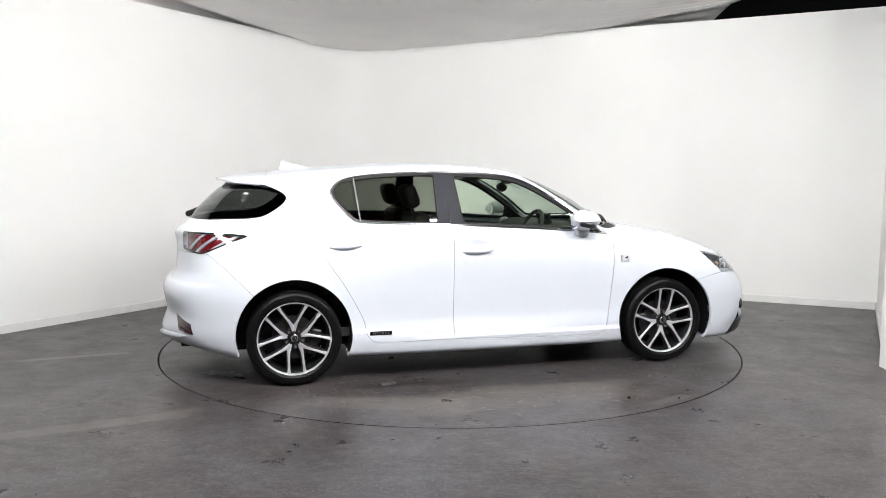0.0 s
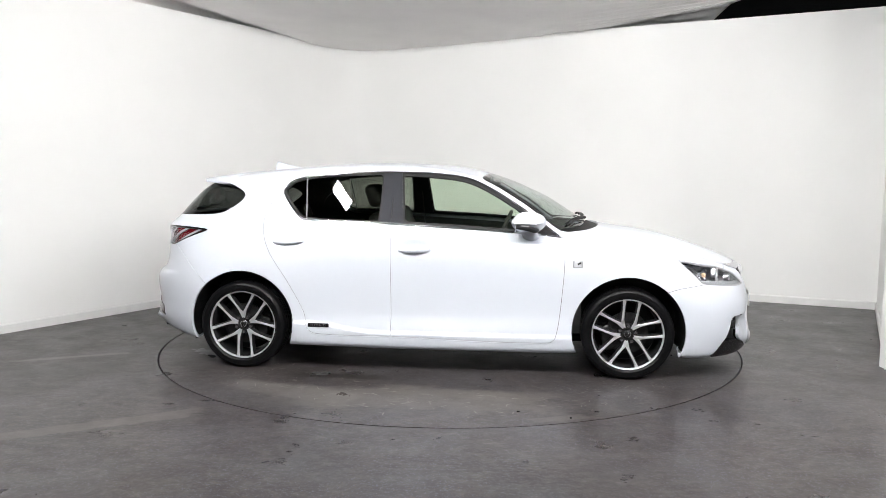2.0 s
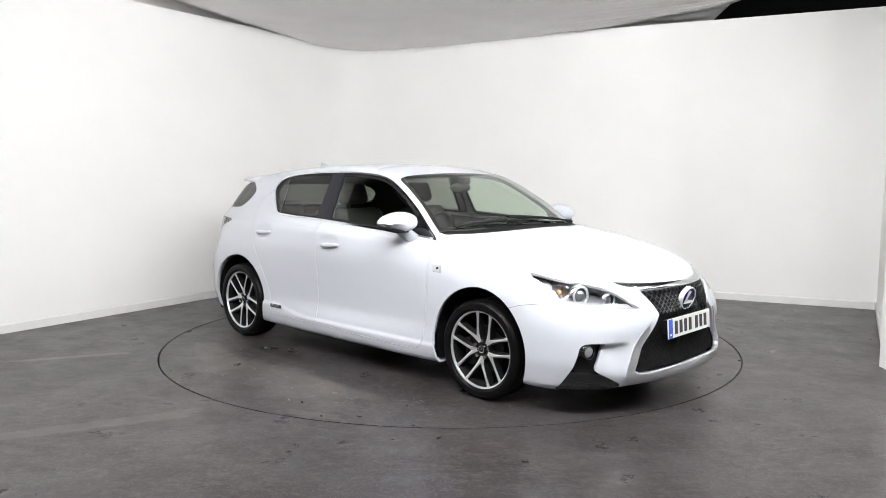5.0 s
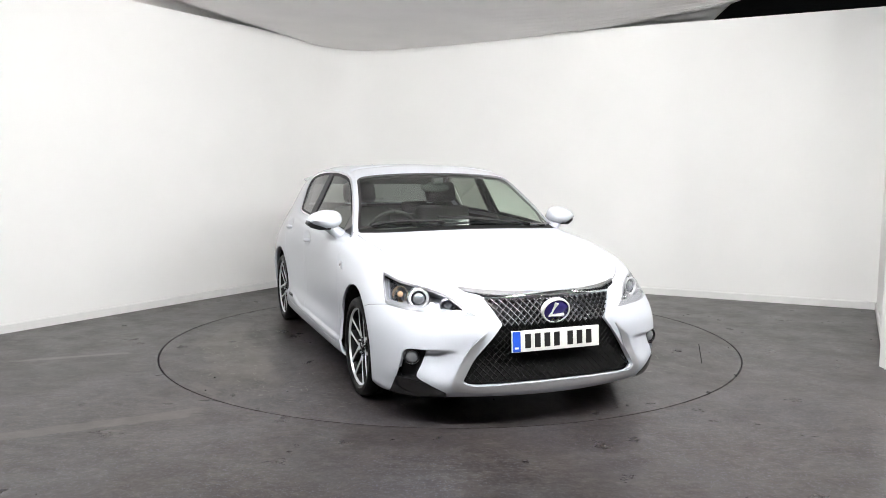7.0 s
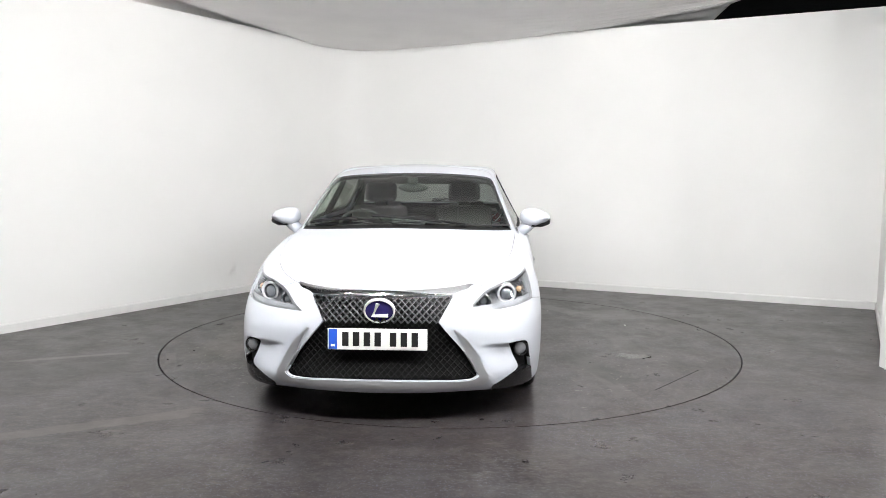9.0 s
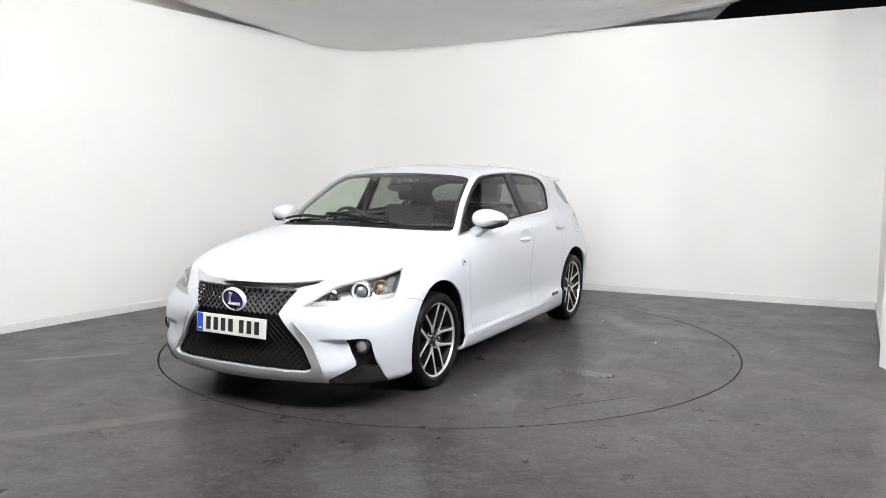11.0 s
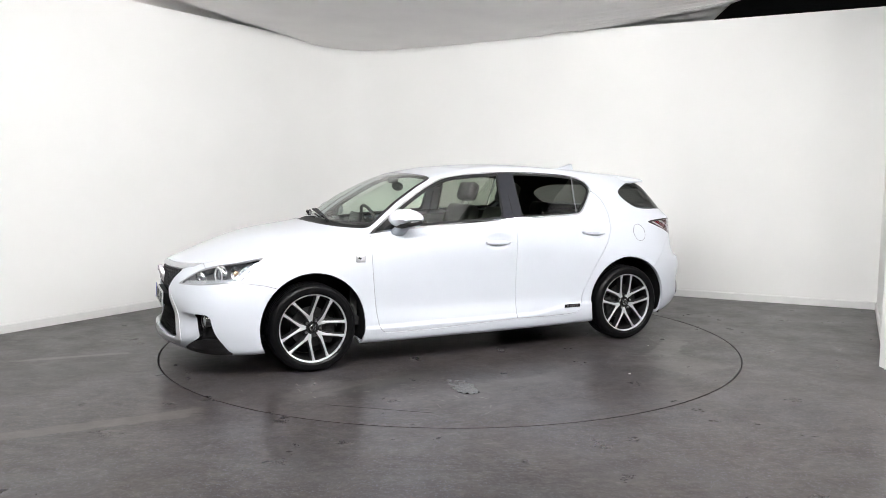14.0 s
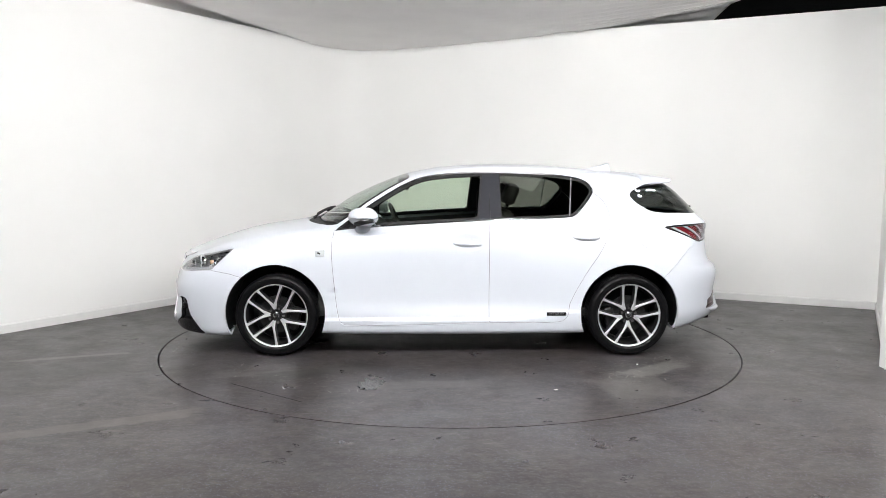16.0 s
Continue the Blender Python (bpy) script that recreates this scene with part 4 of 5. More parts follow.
# ---- motion ----
def motions():
    """The turntable and the car on it turn together, clockwise from above, slow at first."""
    turned = [(0.0, 15.3), (0.5, 11.4), (1.0, 5.85), (1.5, -0.1), (2.0, -6.2), (2.5, -12.3), (3.0, -18.4), (3.5, -24.55), (4.0, -30.75)]
    turned += [(4.5 + 0.5 * i, -30.75 - 6.2 * (i + 1)) for i in range(4)]
    turned += [(6.5, -61.75), (7.0, -68.0), (7.5, -74.2), (8.0, -80.4), (8.5, -86.6), (9.0, -92.85)]
    turned += [(9.5 + 0.5 * i, -92.85 - 6.22 * (i + 1)) for i in range(4)]
    turned += [(11.5, -124.0), (12.0, -130.3), (12.5, -136.5), (13.0, -142.7), (13.5, -148.75), (14.0, -154.8), (14.5, -160.65), (15.0, -166.5), (15.5, -172.4), (16.0, -178.3)]
    walk(turntable, [(t, pose(0, DISC_Y, 0, 0, 0, a)) for t, a in turned])
    walk(car, [(t, pose(0, 0, 0, 0, 0, a) @ Matrix.Translation((-0.012, -0.259, 0.0))) for t, a in turned])


# ---- lamps of the car ----
def top_at(x, y, out=0.0):
    p, n = on_skin((x, abs(y), 3), (0, 0, -1))
    return Vector((p.x, y, p.z + out))


def inside(y, z, s, depth=0.032):
    """A point a little behind the lamp lens, on the left (1) or right (-1)."""
    p, n = on_skin((4, y, z), (-1, 0, 0))
    p = p - n * depth if n.x > 0 else p + n * depth
    return (p.x, s * p.y, p.z)


def headlamp_parts():
    panel("headlamp_bowl", lamp_z, M_LAMPDARK, push=-0.062)
    panel("headlamp_wall", lamp_z, M_STRIP, thick=0.062, rim_only=True)
    core, border = cut(lamp_z, seen(HEADLAMP, "front", -0.010))
    panel("headlamp_rim", border, M_LAMPDARK, push=-0.002, label="dark headlamp rim")
    panel("headlamp_lens", lamp_z, M_LENS, push=0.0, label="clear headlamp lens")
    brow, _ = cut(core, lambda P: -(P[:, 2] - 0.769 + 0.108 * (P[:, 0] - P[:, 1] - 0.8)))
    panel("headlamp_brow", brow, M_GLOSSBLACK, push=-0.010)
    strip, _ = cut(core, lambda P: P[:, 2] - 0.664 + 0.055 * (P[:, 0] - P[:, 1] - 0.94))
    panel("led_strip", strip, M_STRIP, push=-0.012, label="white daytime running light strip")
    for s in (1, -1):
        aim = Matrix.Rotation(radians(18 * s), 4, "Z")

        def round_unit(name, c, r, ring_mat, core_mat, depth=0.03):
            bowl = part(name, lathe(bmesh.new(), [(r * 0.55, -depth), (r * 0.9, -depth * 0.2), (r, 0.0), (r * 1.12, -0.004), (r * 1.15, -0.03)], 36), M_REFLECTOR, car, smooth=True)
            bowl.matrix_basis = Matrix.Translation(c) @ aim @ Matrix.Rotation(radians(-90), 4, "Z")
            ring = part("lamp_ring", lathe(bmesh.new(), [(r * 0.74, -0.004), (r * 0.80, 0.004), (r * 0.93, 0.005), (r, 0.0)], 36), ring_mat, bowl, smooth=True)
            eye = part("projector_eye", ball(bmesh.new(), (0, -depth * 0.55, 0), (r * 0.62, r * 0.42, r * 0.62)), core_mat, bowl, smooth=True)
            return bowl

        round_unit("main_beam", inside(0.690, 0.690, s), 0.056, M_CLEAR, M_GLASSBALL)
        round_unit("dip_beam", inside(0.560, 0.662, s), 0.040, M_REFLECTOR, M_GLASSBALL, 0.04)
        round_unit("position_lamp", inside(0.468, 0.628, s, 0.026), 0.024, M_REFLECTOR, M_GLASSBALL, 0.02)
        tip, _ = cut(core, lambda P: (P[:, 0] - P[:, 1]) - 1.005 + 0.7 * (P[:, 2] - 0.70))
        panel("corner_reflector", tip, M_REFLECTOR, (s,), push=-0.030, label="pale corner reflector")
        bulb = part("indicator_bulb", ball(bmesh.new(), (0, 0, 0), (0.017, 0.017, 0.017)), M_AMBER, car, "amber indicator", smooth=True)
        bulb.matrix_basis = Matrix.Translation(inside(0.768, 0.703, s))
        bm = lathe(bmesh.new(), [(0.018, -0.03), (0.040, -0.006), (0.046, 0.0)], 28)
        cup = part("indicator_cup", bm, M_REFLECTOR, car, smooth=True)
        cup.matrix_basis = Matrix.Translation(inside(0.768, 0.703, s)) @ Matrix.Rotation(radians(35 * s), 4, "Z") @ Matrix.Rotation(radians(-90), 4, "Z")


M_GLASSBALL = material("projector glass", (0.45, 0.47, 0.50), 0.06, metal=0.6, coat=1.0)
headlamp_parts()


def taillamp_parts():
    core, border = cut(tail_z, seen(TAILLAMP, "rear", -0.010))
    panel("taillamp_rim", border, M_GLOSSBLACK, push=0.001, label="dark tail lamp surround")
    panel("taillamp_wall", tail_z, M_LAMPDARK, thick=0.03, rim_only=True)
    slant = lambda P: P[:, 2] + 0.50 * (-P[:, 0] - P[:, 1])
    left = core
    for k, edge in enumerate((1.385, 1.405, 1.455, 1.475, 1.528, 1.545)):
        bit, left = cut(left, lambda P: slant(P) - edge)
        panel("lamp_segment", bit, (M_RED, M_STRIP)[k % 2], push=(-0.014, -0.006)[k % 2])
    clear, left = cut(left, lambda P: 1.41 + P[:, 0] + P[:, 1])
    panel("lamp_segment", clear, M_CLEAR, push=-0.012, label="clear reversing lamp segment")
    panel("lamp_segment", left, M_RED, push=-0.014, label="red tail lamp segment")
    panel("taillamp_lens", core, M_LENS, push=0.0, label="clear outer tail lamp lens")


taillamp_parts()


# ---- grille ----
def clipped(points, outline, keep):
    """Runs of the points (y, z) that lie inside the outline and pass keep."""
    d = signed_distance(outline, np.abs(np.array(points)) * [1, 1])
    runs, run = [], []
    for p, v in zip(points, d):
        if v < 0.004 and keep(p):
            run.append(p)
        else:
            if len(run) > 1:
                runs.append(run)
            run = []
    if len(run) > 1:
        runs.append(run)
    return runs


def grille_mesh():
    pitch, rise = 0.037, 0.0195
    for k in range(26):
        z0 = 0.228 + k * rise
        pts, n = [], 64
        for i in range(-n, n + 1):
            y = i * pitch / 4
            wave = abs(((i / 2 + k) % 2) - 1) * 2 - 1
            pts.append((y, z0 + rise / 2 * wave))
        upper = z0 > 0.548
        for run in clipped(pts, GRILLE, lambda p: True):
            bm = tube(bmesh.new(), [front_at(y, z, -0.014 if upper else -0.036) for y, z in run], 0.0046 if upper else 0.0034, 4, 1.3)
            part("mesh_bar", bm, M_MESH if upper else M_SEAM, car)


M_EMBLEM = material("polished emblem", (0.82, 0.83, 0.85), 0.25, metal=0.35)
M_MESH = material("dark chrome mesh", (0.060, 0.060, 0.063), 0.3, metal=1.0)
grille_mesh()
bm = bmesh.new()
lathe(bm, [(0.0, 0.0), (0.062, 0.002), (0.062, -0.02)], 48)
badge = part("grille_badge", bm, M_NAVY, car, "dark blue oval badge with a chrome ring", smooth=True)
badge.matrix_basis = Matrix.Translation((2.184, -0.004, 0.614)) @ Matrix.Rotation(radians(-90), 4, "Z") @ Matrix.Rotation(radians(-14), 4, "X") @ Matrix.Diagonal((1.22, 1, 1, 1))
part("badge_ring", lathe(bmesh.new(), [(0.060, 0.003), (0.062, 0.008), (0.066, 0.008), (0.069, 0.002), (0.069, -0.02)], 48), M_EMBLEM, badge, smooth=True)
part("badge_mark", tube(bmesh.new(), [(0.004, 0.005, 0.046), (0.028, 0.005, -0.024), (-0.038, 0.005, -0.024)], 0.0105, 6), M_EMBLEM, badge)

# front plate: blank bars where the characters stand
number_plate = part("number_plate", box(bmesh.new(), (0, 0, 0), (0.006, 0.530, 0.113), bevel=0.0025), M_PLATE, car, "white front number plate with a blue end band")
number_plate.matrix_basis = Matrix.Translation((2.203, -0.012, 0.467)) @ Matrix.Rotation(radians(-4), 4, "Y")
part("plate_band", box(bmesh.new(), (0.0035, -0.236, 0), (0.002, 0.044, 0.107)), M_BLUE, number_plate)
part("plate_mark", box(bmesh.new(), (0.0047, -0.236, -0.034), (0.001, 0.022, 0.011)), M_PLATE, number_plate)
for k in range(7):
    y = -0.170 + k * 0.0575 + (0.024 if k > 3 else 0)
    part("plate_bar", box(bmesh.new(), (0.0037, y, 0), (0.002, 0.034, 0.074)), M_INK, number_plate)
part("plate_holder", box(bmesh.new(), (2.171, -0.010, 0.468), (0.044, 0.46, 0.08)), M_PLASTIC, car)

# ---- fog lamps and lower blades ----
for s in (1, -1):
    turn_out = Matrix.Rotation(radians(14 * s - 90), 4, "Z")
    fog = part("fog_lamp", lathe(bmesh.new(), [(0.0, 0.006), (0.022, 0.004), (0.034, -0.002), (0.036, -0.03)], 32), M_GLASSBALL, car, "small round fog lamp", smooth=True)
    fog.matrix_basis = Matrix.Translation(front_at(s * 0.750, 0.384, -0.012)) @ turn_out
    part("fog_ring", lathe(bmesh.new(), [(0.034, 0.002), (0.038, 0.006), (0.043, 0.004), (0.046, -0.03)], 32), M_GLOSSBLACK, fog, smooth=True)


# ---- mirrors ----
def mirror(s):
    bm = bmesh.new()
    ball(bm, (0, 0, 0), (1, 1, 1), u=32, v=20)
    for v in bm.verts:
        x, y, z = v.co
        q = lambda a, e: math.copysign(abs(a) ** e, a)
        v.co = (q(x, 0.92) * (0.125 if x > 0 else 0.085), q(y, 0.78) * 0.112, q(z, 0.88) * (0.070 if z > 0 else 0.062))
        # the underside rises towards the outer end
        v.co.z += 0.034 * max(0.0, v.co.y / 0.112) * (1 if z < 0 else 0.1)
        v.co.z += 0.018 * (1 - (v.co.y / 0.098)) * 0.5 - 0.006
        v.co.z *= 1 - 0.22 * max(v.co.y, 0) / 0.1
        v.co.x -= 0.024 * (v.co.y / 0.098)
    body = part("door_mirror", bm, M_PAINT, car, "white door mirror with a black lower edge", smooth=True)
    body.matrix_basis = Matrix.Translation((0.632, s * 0.905, 1.020)) @ Matrix.Diagonal((1, s, 1, 1))
    bm = bmesh.new()
    tube(bm, [(0.082, -0.03, -0.040), (0.060, 0.035, -0.036), (0.015, 0.086, -0.022), (-0.060, 0.100, -0.014)], [0.014, 0.023, 0.022, 0.014], 10)
    part("mirror_skirt", bm, M_PLASTIC, body, smooth=True)
    part("mirror_repeater", tube(bmesh.new(), [(0.050, 0.066, -0.020), (0.020, 0.100, -0.012), (-0.030, 0.108, -0.006)], 0.0045, 8), M_STRIP, body, "clear indicator strip")
    part("mirror_glass", ball(bmesh.new(), (-0.066, 0.0, 0.0), (0.008, 0.082, 0.052)), M_REFLECTOR, body, smooth=True)
    part("mirror_foot", tube(bmesh.new(), [(0.01, -0.035, -0.030), (0.025, -0.070, -0.066), (0.035, -0.115, -0.098)], [0.060, 0.052, 0.054], 14, 0.75), M_PAINT, body, smooth=True)


mirror(1)
mirror(-1)

# ---- handles, badges, fuel flap ----
for s in (1, -1):
    for x, z in ((-0.100, 0.833), (-0.970, 0.878)):
        p = side_at(x, z)
        bm = bmesh.new()
        row = []
        for i in range(11):
            t = i / 10 * 2 - 1
            row.append((x + t * 0.105, p.y + 0.030 - 0.022 * t * t, z + 0.004 * t))
        tube(bm, [(a, s * b, c) for a, b, c in row], [0.006 + 0.0075 * (1 - abs(i / 5 - 1) ** 3) for i in range(11)], 12, 1.25)
        part("door_handle", bm, M_PAINT, (front_doors if x > -0.5 else rear_doors)[0 if s > 0 else 1], smooth=True)
    # square fender badge
    p = side_at(0.97, 0.759)
    fb = part("fender_badge", box(bmesh.new(), (0, 0, 0), (0.066, 0.008, 0.050), bevel=0.006), M_SATIN, car, "small square chrome wing badge")
    fb.matrix_basis = Matrix.Translation((0.97, s * (p.y + 0.003), 0.759))
    part("badge_inlay", box(bmesh.new(), (0, s * 0.0038, 0), (0.050, 0.002, 0.034)), M_BADGE, fb)
    part("badge_inlay", box(bmesh.new(), (0.008, s * 0.0045, 0.004), (0.022, 0.003, 0.012), rot=Matrix.Rotation(radians(-25), 4, "Y")), M_INK, fb)
    # lettered sill badge
    p = side_at(-0.755, 0.315)
    hb = part("door_badge", box(bmesh.new(), (0, 0, 0), (0.145, 0.005, 0.026), bevel=0.003), M_GLOSSBLACK, car, "black door badge with chrome letters")
    hb.matrix_basis = Matrix.Translation((-0.755, s * (p.y + 0.004), 0.317))
    tx = bpy.data.curves.new("badge_text", "FONT")
    tx.body, tx.size, tx.extrude, tx.align_x, tx.align_y, tx.space_character = "HYBRID", 0.024, 0.0008, "CENTER", "CENTER", 1.35
    raw = bpy.data.objects.new("badge_text", tx)
    scene.collection.objects.link(raw)
    me = bpy.data.meshes.new_from_object(raw.evaluated_get(bpy.context.evaluated_depsgraph_get()))
    bpy.data.objects.remove(raw)
    me.materials.append(M_CHROME)
    letters = new("badge_letters", me)
    letters.parent = hb
    letters.matrix_basis = Matrix.Translation((0, s * 0.0035, 0)) @ Matrix.Rotation(radians(0 if s < 0 else 180), 4, "Z") @ Matrix.Rotation(radians(90), 4, "X")
flap = [side_at(-1.435 + 0.060 * math.cos(a), 0.866 + 0.065 * math.sin(a), 0.0004) for a in [2 * math.pi * i / 48 for i in range(49)]]
part("fuel_flap_gap", tube(bmesh.new(), flap, 0.0016, 5), M_GAP, car)

# ---- roof: fin, rear spoiler ----
bm = bmesh.new()
rows = []
for x, h, w in ((-1.130, 0.002, 0.012), (-1.18, 0.018, 0.026), (-1.24, 0.038, 0.030), (-1.295, 0.062, 0.022), (-1.320, 0.066, 0.014), (-1.330, 0.040, 0.022), (-1.335, 0.0, 0.026)):
    z = top_at(x, 0).z - 0.004
    rows.append([bm.verts.new(p) for p in ((x, -w, z), (x, -w * 0.35, z + h * 0.75), (x, 0, z + h + 0.004), (x, w * 0.35, z + h * 0.75), (x, w, z))])
for a, b in zip(rows, rows[1:]):
    for j in range(4):
        bm.faces.new((a[j], a[j + 1], b[j + 1], b[j]))
bmesh.ops.recalc_face_normals(bm, faces=bm.faces)
part("roof_fin", bm, M_PAINT, car, smooth=True)
bm = bmesh.new()
rows = []
for i in range(-20, 21):
    y = 0.585 * i / 20
    e = abs(i / 20)
    tip = -1.775 + 0.33 * y * y + 0.10 * max(e - 0.85, 0)
    root = -1.42 - 0.02 * e
    row = []
    for t in (0, 0.25, 0.5, 0.75, 0.93, 1.0):
        x = root + (tip - root) * t
        z0 = top_at(root, y).z + 0.004
        z1 = 1.308 - 0.02 * e ** 3
        row.append(Vector((x, y, z0 + (z1 - z0) * t + 0.006 * math.sin(math.pi * t))))
    under = [p - Vector((0, 0, 0.012 + 0.030 * (1 - t))) for p, t in zip(row[::-1], (1.0, 0.93, 0.75, 0.5, 0.25, 0))]
    rows.append([bm.verts.new(p) for p in row + under])
n = len(rows[0])
for a, b in zip(rows, rows[1:]):
    for j in range(n):
        bm.faces.new((a[j], a[(j + 1) % n], b[(j + 1) % n], b[j]))
bm.faces.new(rows[0])
bm.faces.new(rows[-1][::-1])
bmesh.ops.recalc_face_normals(bm, faces=bm.faces)
part("rear_spoiler", bm, M_PAINT, car, "white roof spoiler over the tailgate glass", smooth=True)

# rear bumper inserts and lip, rear wiper
M_DARKRED = material("dark red reflector", (0.020, 0.004, 0.005), 0.15, coat=0.8)
for s in (1, -1):
    bm = bmesh.new()
    grid = []
    for a in np.linspace(0, 1, 8):
        hi, lo = (0.58 + 0.14 * a, 0.450 - 0.050 * a), (0.635 + 0.100 * a, 0.352 - 0.018 * a)
        line = []
        for b in np.linspace(0, 1, 4):
            p = on_skin((-4, hi[0] + (lo[0] - hi[0]) * b, hi[1] + (lo[1] - hi[1]) * b), (1, 0, 0))[0]
            line.append(bm.verts.new((p.x - 0.005, s * (p.y + 0.003), p.z)))
        grid.append(line)
    for q, w in zip(grid, grid[1:]):
        for k in range(3):
            bm.faces.new((q[k], w[k], w[k + 1], q[k + 1]))
    bmesh.ops.recalc_face_normals(bm, faces=bm.faces)
    bmesh.ops.solidify(bm, geom=bm.faces[:], thickness=0.004)
    part("rear_reflector", bm, M_DARKRED, car, "red rear bumper reflector")
    lip = [on_skin((-4, y, 0.285), (1, 0, 0))[0] for y in (0.30, 0.42, 0.54, 0.64, 0.70)]
    part("rear_lip", tube(bmesh.new(), [(p.x - 0.006, s * p.y, 0.285 + 0.01 * k) for k, p in enumerate(lip)], [0.022, 0.024, 0.024, 0.020, 0.008], 10), M_PAINT, car, smooth=True)
p = on_skin((-4, 0.0, 1.06), (1, 0, 0))[0]
wiper = part("rear_wiper", tube(bmesh.new(), [(p.x - 0.03, -0.02, 1.055), (p.x + 0.0, 0.12, 1.075), (p.x + 0.02, 0.30, 1.085)], [0.022, 0.010, 0.006], 8), M_PLASTIC, car, smooth=True)

# ---- front wipers ----
for a, b in (((1.07, 0.42), (0.985, -0.22)), ((1.05, -0.20), (0.90, -0.66))):
    line = []
    for i in range(9):
        t = i / 8
        x, y = a[0] + (b[0] - a[0]) * t, a[1] + (b[1] - a[1]) * t
        line.append(top_at(x, y, 0.016))
    arm = part("wiper", tube(bmesh.new(), line, [0.012] + [0.007] * 8, 8), M_PLASTIC, car, "black windscreen wiper", smooth=True)
    part("wiper_blade", tube(bmesh.new(), [p + Vector((0.020, 0, -0.004)) for p in line[2:]], 0.006, 6, 1.5), M_PLASTIC, arm)

# ---- cabin ----
roof_polys = [f for f in rest if all(VERTS[i][2] > 1.0 for i in f)]
panel("headliner", [f for f in roof_polys if np.mean([VERTS[i][2] for i in f]) > 1.28], M_LINING, "both", push=-0.035, label="pale grey roof lining")
panel("pillar_trim", [f for f in roof_polys if np.mean([VERTS[i][2] for i in f]) <= 1.30], M_TRIM, push=-0.025)
panel("door_card", front_door + rear_door, M_TRIM, push=-0.055, label="black door lining")
panel("quarter_trim", [f for f in rest if VERTS[f[0]][0] < -0.8 and VERTS[f[0]][2] > 0.6], M_TRIM, push=-0.045)
bm = bmesh.new()
box(bm, (-0.2, 0, 0.30), (2.6, 1.40, 0.06))
box(bm, (0.98, 0, 0.62), (0.05, 1.46, 0.62))
box(bm, (-1.52, 0, 0.97), (0.62, 1.30, 0.03))
box(bm, (0.0, 0, 0.50), (1.2, 0.22, 0.36), bevel=0.03)
part("cabin_floor", bm, M_TRIM, car, "dark cabin floor and console")
bm = bmesh.new()
rows = []
for i in range(13):
    y = -0.72 + 1.44 * i / 12
    hump = 0.045 * math.exp(-((y + 0.37) / 0.17) ** 2)
    bow = 0.14 * (y / 0.72) ** 2
    rows.append([bm.verts.new(p) for p in ((1.02 - bow, y, 0.955), (0.86 - bow, y, 0.958 + hump * 0.5), (0.68 - bow * 0.4, y, 0.935 + hump), (0.58 - bow * 0.3, y, 0.87), (0.60, y, 0.70), (0.75, y, 0.55))])
for a, b in zip(rows, rows[1:]):
    for j in range(5):
        bm.faces.new((a[j], a[j + 1], b[j + 1], b[j]))
part("dashboard", bm, M_TRIM, car, "black soft-touch dashboard", smooth=True)
part("dash_screen", box(bmesh.new(), (0.72, 0, 0.985), (0.03, 0.24, 0.10), rot=Matrix.Rotation(radians(-15), 4, "Y"), bevel=0.008), M_GLOSSBLACK, car)
tilt = Matrix.Translation((0.45, -0.37, 0.905)) @ Matrix.Rotation(radians(-66), 4, "Y")
bm = bmesh.new()
tube(bm, [(0.18 * math.cos(a), 0.18 * math.sin(a), 0) for a in [2 * math.pi * i / 40 for i in range(41)]], 0.014, 8)
sw = part("steering_wheel", bm, M_SEAT, car, "black leather steering wheel", smooth=True)
sw.matrix_basis = tilt
part("wheel_boss", ball(bmesh.new(), (0, 0, -0.01), (0.075, 0.085, 0.025)), M_TRIM, sw, smooth=True)
for a in (90, 180, 270):
    part("wheel_spoke", tube(bmesh.new(), [(0.05 * math.cos(radians(a)), 0.05 * math.sin(radians(a)), -0.01), (0.18 * math.cos(radians(a)), 0.18 * math.sin(radians(a)), 0)], 0.014, 8, 0.5), M_SATIN, sw)
part("steering_column", tube(bmesh.new(), [(0.46, -0.37, 0.90), (0.66, -0.37, 0.80)], 0.04, 10), M_TRIM, car)


def seat(x, y, width, height):
    bm = bmesh.new()
    box(bm, (x + 0.12, y, 0.50), (0.52, width, 0.16), bevel=0.05)
    s = part("cabin_seat", bm, M_SEAT, car, "black leather car seat", smooth=True)
    lean = Matrix.Translation((x - 0.15, y, 0.52)) @ Matrix.Rotation(radians(-20), 4, "Y")
    b = part("backrest", box(bmesh.new(), (0, 0, height / 2), (0.13, width - 0.02, height), bevel=0.05), M_SEAT, s, smooth=True)
    b.matrix_basis = lean
    return s, lean


for y in (0.36, -0.36):
    s, lean = seat(-0.08, y, 0.50, 0.58)
    h = part("headrest", box(bmesh.new(), (0.01, 0, 0.70), (0.10, 0.27, 0.17), bevel=0.04), M_SEAT, s, smooth=True)
    h.matrix_basis = lean
    for dy in (-0.05, 0.05):
        r = part("headrest_post", tube(bmesh.new(), [(0, dy, 0.56), (0, dy, 0.64)], 0.007, 8), M_CHROME, s)
        r.matrix_basis = lean
s, lean = seat(-0.92, 0.0, 1.24, 0.46)
for y in (0.40, -0.40):
    h = part("headrest", box(bmesh.new(), (0.01, y, 0.52), (0.09, 0.26, 0.13), bevel=0.035), M_SEAT, s, smooth=True)
    h.matrix_basis = lean
part("interior_mirror", ball(bmesh.new(), (0.36, 0.0, 1.235), (0.022, 0.115, 0.036)), M_TRIM, car, "black interior rear-view mirror", smooth=True)
part("mirror_stalk", box(bmesh.new(), (0.40, 0, 1.285), (0.07, 0.08, 0.05), bevel=0.015), M_TRIM, car)
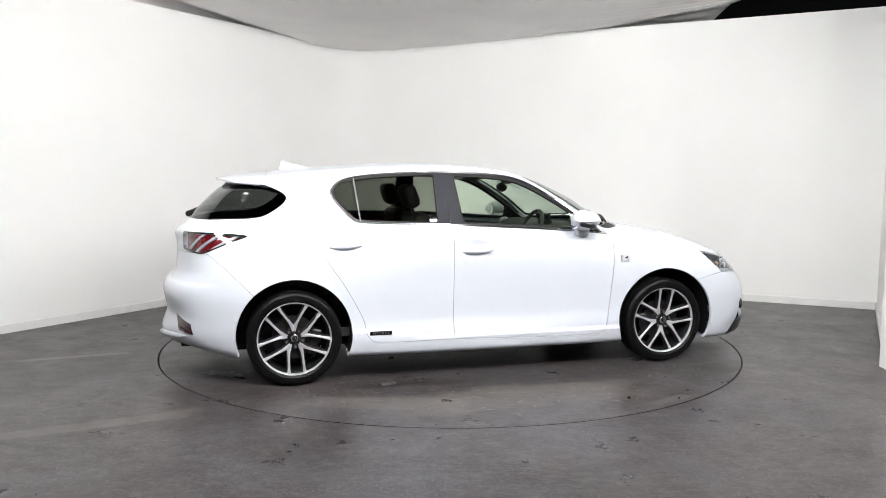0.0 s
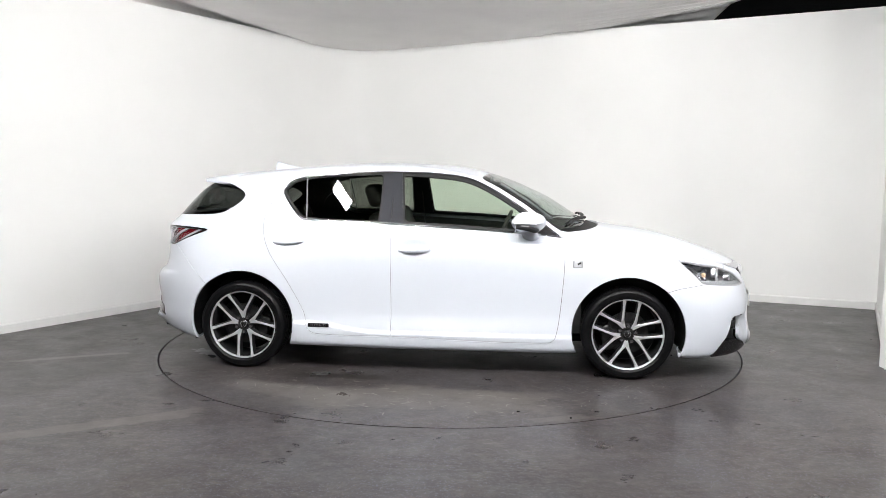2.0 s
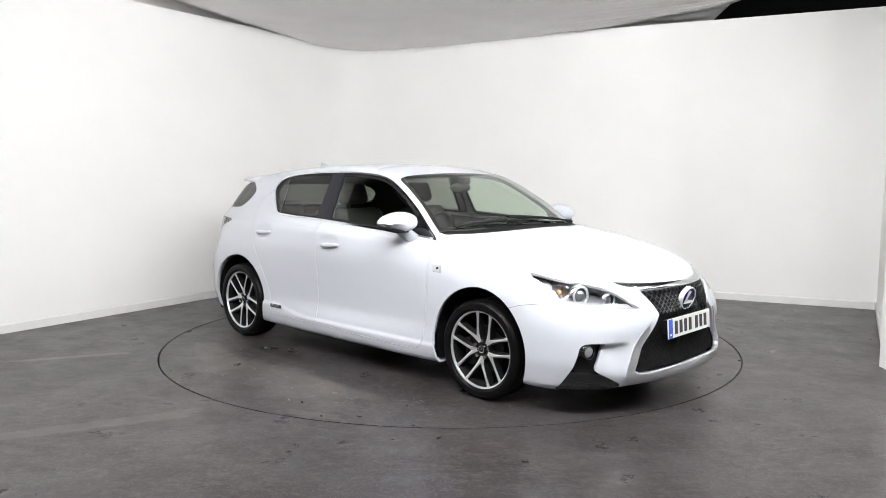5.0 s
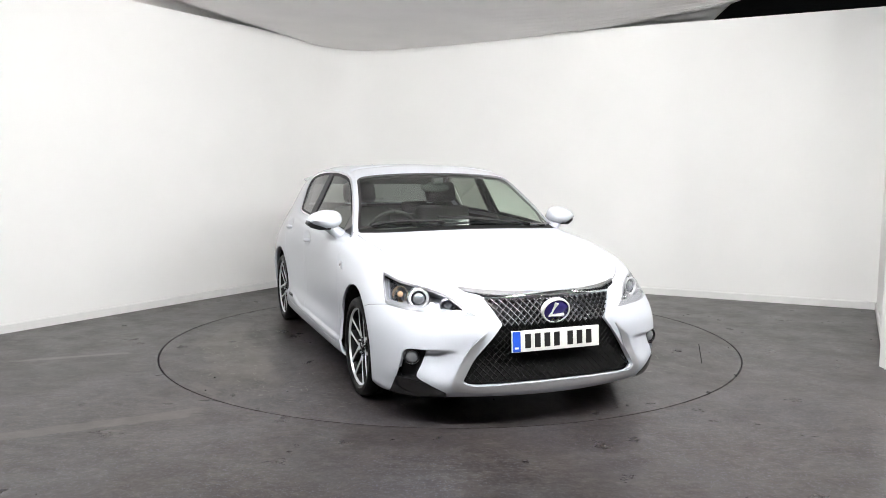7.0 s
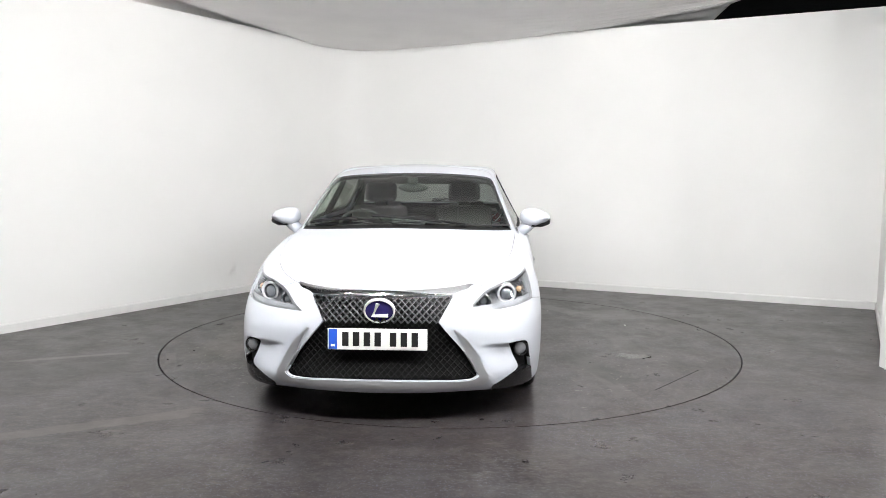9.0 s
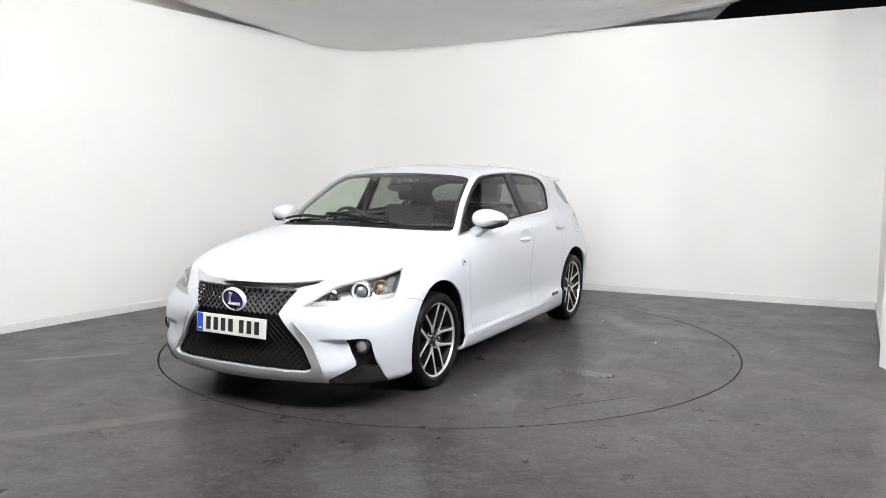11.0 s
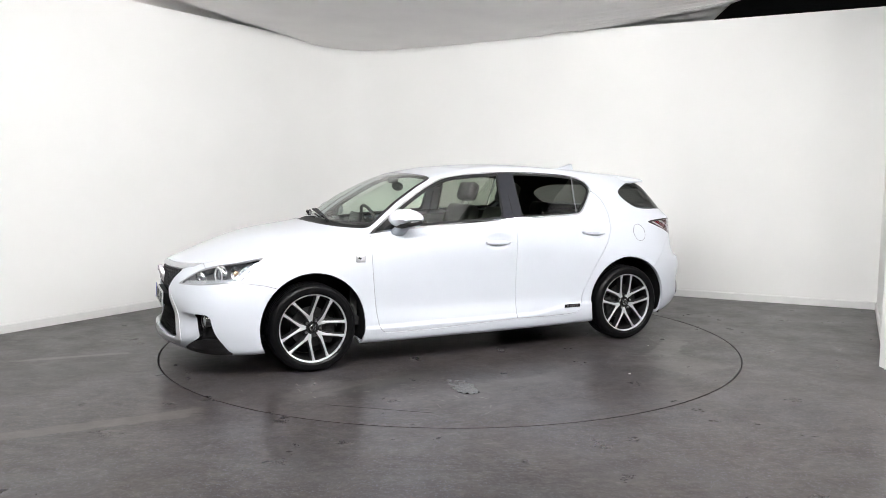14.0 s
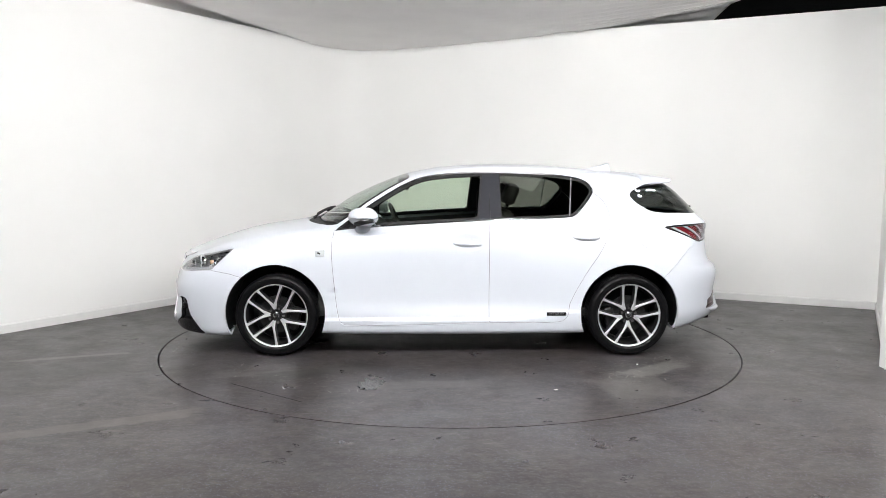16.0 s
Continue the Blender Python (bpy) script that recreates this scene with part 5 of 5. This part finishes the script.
part("gear_lever", tube(bmesh.new(), [(0.22, 0, 0.66), (0.24, 0, 0.76)], 0.02, 8), M_TRIM, car)


# ---- marks on the turntable ----
def flat_mark(name, outline, z, mat):
    bm = bmesh.new()
    bm.faces.new([bm.verts.new((x, y, z)) for x, y in outline])
    bmesh.ops.triangulate(bm, faces=bm.faces)
    bmesh.ops.recalc_face_normals(bm, faces=bm.faces)
    return part(name, bm, mat, turntable)


def ragged(cx, cy, length, width, angle, seed):
    rnd = random.Random(seed)
    out = []
    for i in range(90):
        a = 2 * math.pi * i / 90
        k = 0.75 + 0.5 * noise.noise(Vector((3 * math.cos(a) + seed, 3 * math.sin(a), seed))) + 0.09 * (rnd.random() - 0.5)
        x, y = length / 2 * math.cos(a) * k, width / 2 * math.sin(a) * k
        out.append((cx + x * math.cos(angle) - y * math.sin(angle), cy + x * math.sin(angle) + y * math.cos(angle)))
    return out


flat_mark("damp_mark", ragged(0.54, 1.39, 0.32, 0.20, 1.5, 3), 0.0015, M_DAMP)
flat_mark("damp_mark", ragged(-0.73, -1.23, 0.16, 0.12, 0.4, 3), 0.0015, M_DAMP)
flat_mark("dried_spill", ragged(-1.76, -0.72, 0.34, 0.15, -0.6, 5), 0.0015, M_MARK)
flat_mark("dried_spill", ragged(-1.66, -0.85, 0.16, 0.06, -0.9, 8), 0.0015, M_SEAM)


def seam(points, width):
    bm = bmesh.new()
    for (x0, y0), (x1, y1) in zip(points, points[1:]):
        d = Vector((x1 - x0, y1 - y0, 0))
        n = Vector((-d.y, d.x, 0)).normalized() * width / 2
        a, b = Vector((x0, y0, 0.0015)), Vector((x1, y1, 0.0015))
        bm.faces.new([bm.verts.new(q) for q in (a - n, b - n, b + n, a + n)])
    part("deck_seam", bm, M_SEAM, turntable, "thin dark hatch joint in the deck")


seam([(1.43, 1.36), (0.92, 1.76)], 0.007)
for cx, cy, r in ((-0.62, 1.53, 0.014), (0.60, -1.90, 0.010), (0.89, -1.98, 0.008), (-1.3, 0.9, 0.008), (1.7, -0.4, 0.008)):
    bm = bmesh.new()
    ball(bm, (cx, cy, 0.004), (r, r * 0.6, 0.004), u=8, v=6)
    part("floor_chip", bm, M_PLATE if cx in (-0.62, -1.3) else M_SEAM, turntable)


def scratches(zones):
    """Short pale scratches in the deck's skin, strewn over the parts of the ring that the tyres cross."""
    rnd = random.Random(3)
    bm = bmesh.new()
    for count, angles, radii in zones:
        for _ in range(count):
            a, d = radians(rnd.uniform(*angles)), rnd.triangular(*radii)
            turn, ln, w = a + math.pi / 2 + rnd.gauss(0, 0.7), rnd.uniform(0.012, 0.085), rnd.uniform(0.003, 0.009)
            c = Vector((d * math.cos(a), d * math.sin(a), 0.0012))
            u, v = Vector((math.cos(turn), math.sin(turn), 0)) * ln / 2, Vector((-math.sin(turn), math.cos(turn), 0)) * w / 2
            k = rnd.uniform(-0.6, 0.6)
            bm.faces.new([bm.verts.new(q) for q in (c - u, c - u * k - v, c + u, c + u * k + v)])
    bmesh.ops.recalc_face_normals(bm, faces=bm.faces)
    tagged(part("scuffed_skin", bm, M_SCRATCH, turntable), "pale scratches worn into the deck", kind="stuff")


scratches([(290, (-142, -28), (1.36, 2.16)), (90, (128, 160), (1.30, 1.95)), (50, (20, 75), (1.25, 2.10))])


motions()
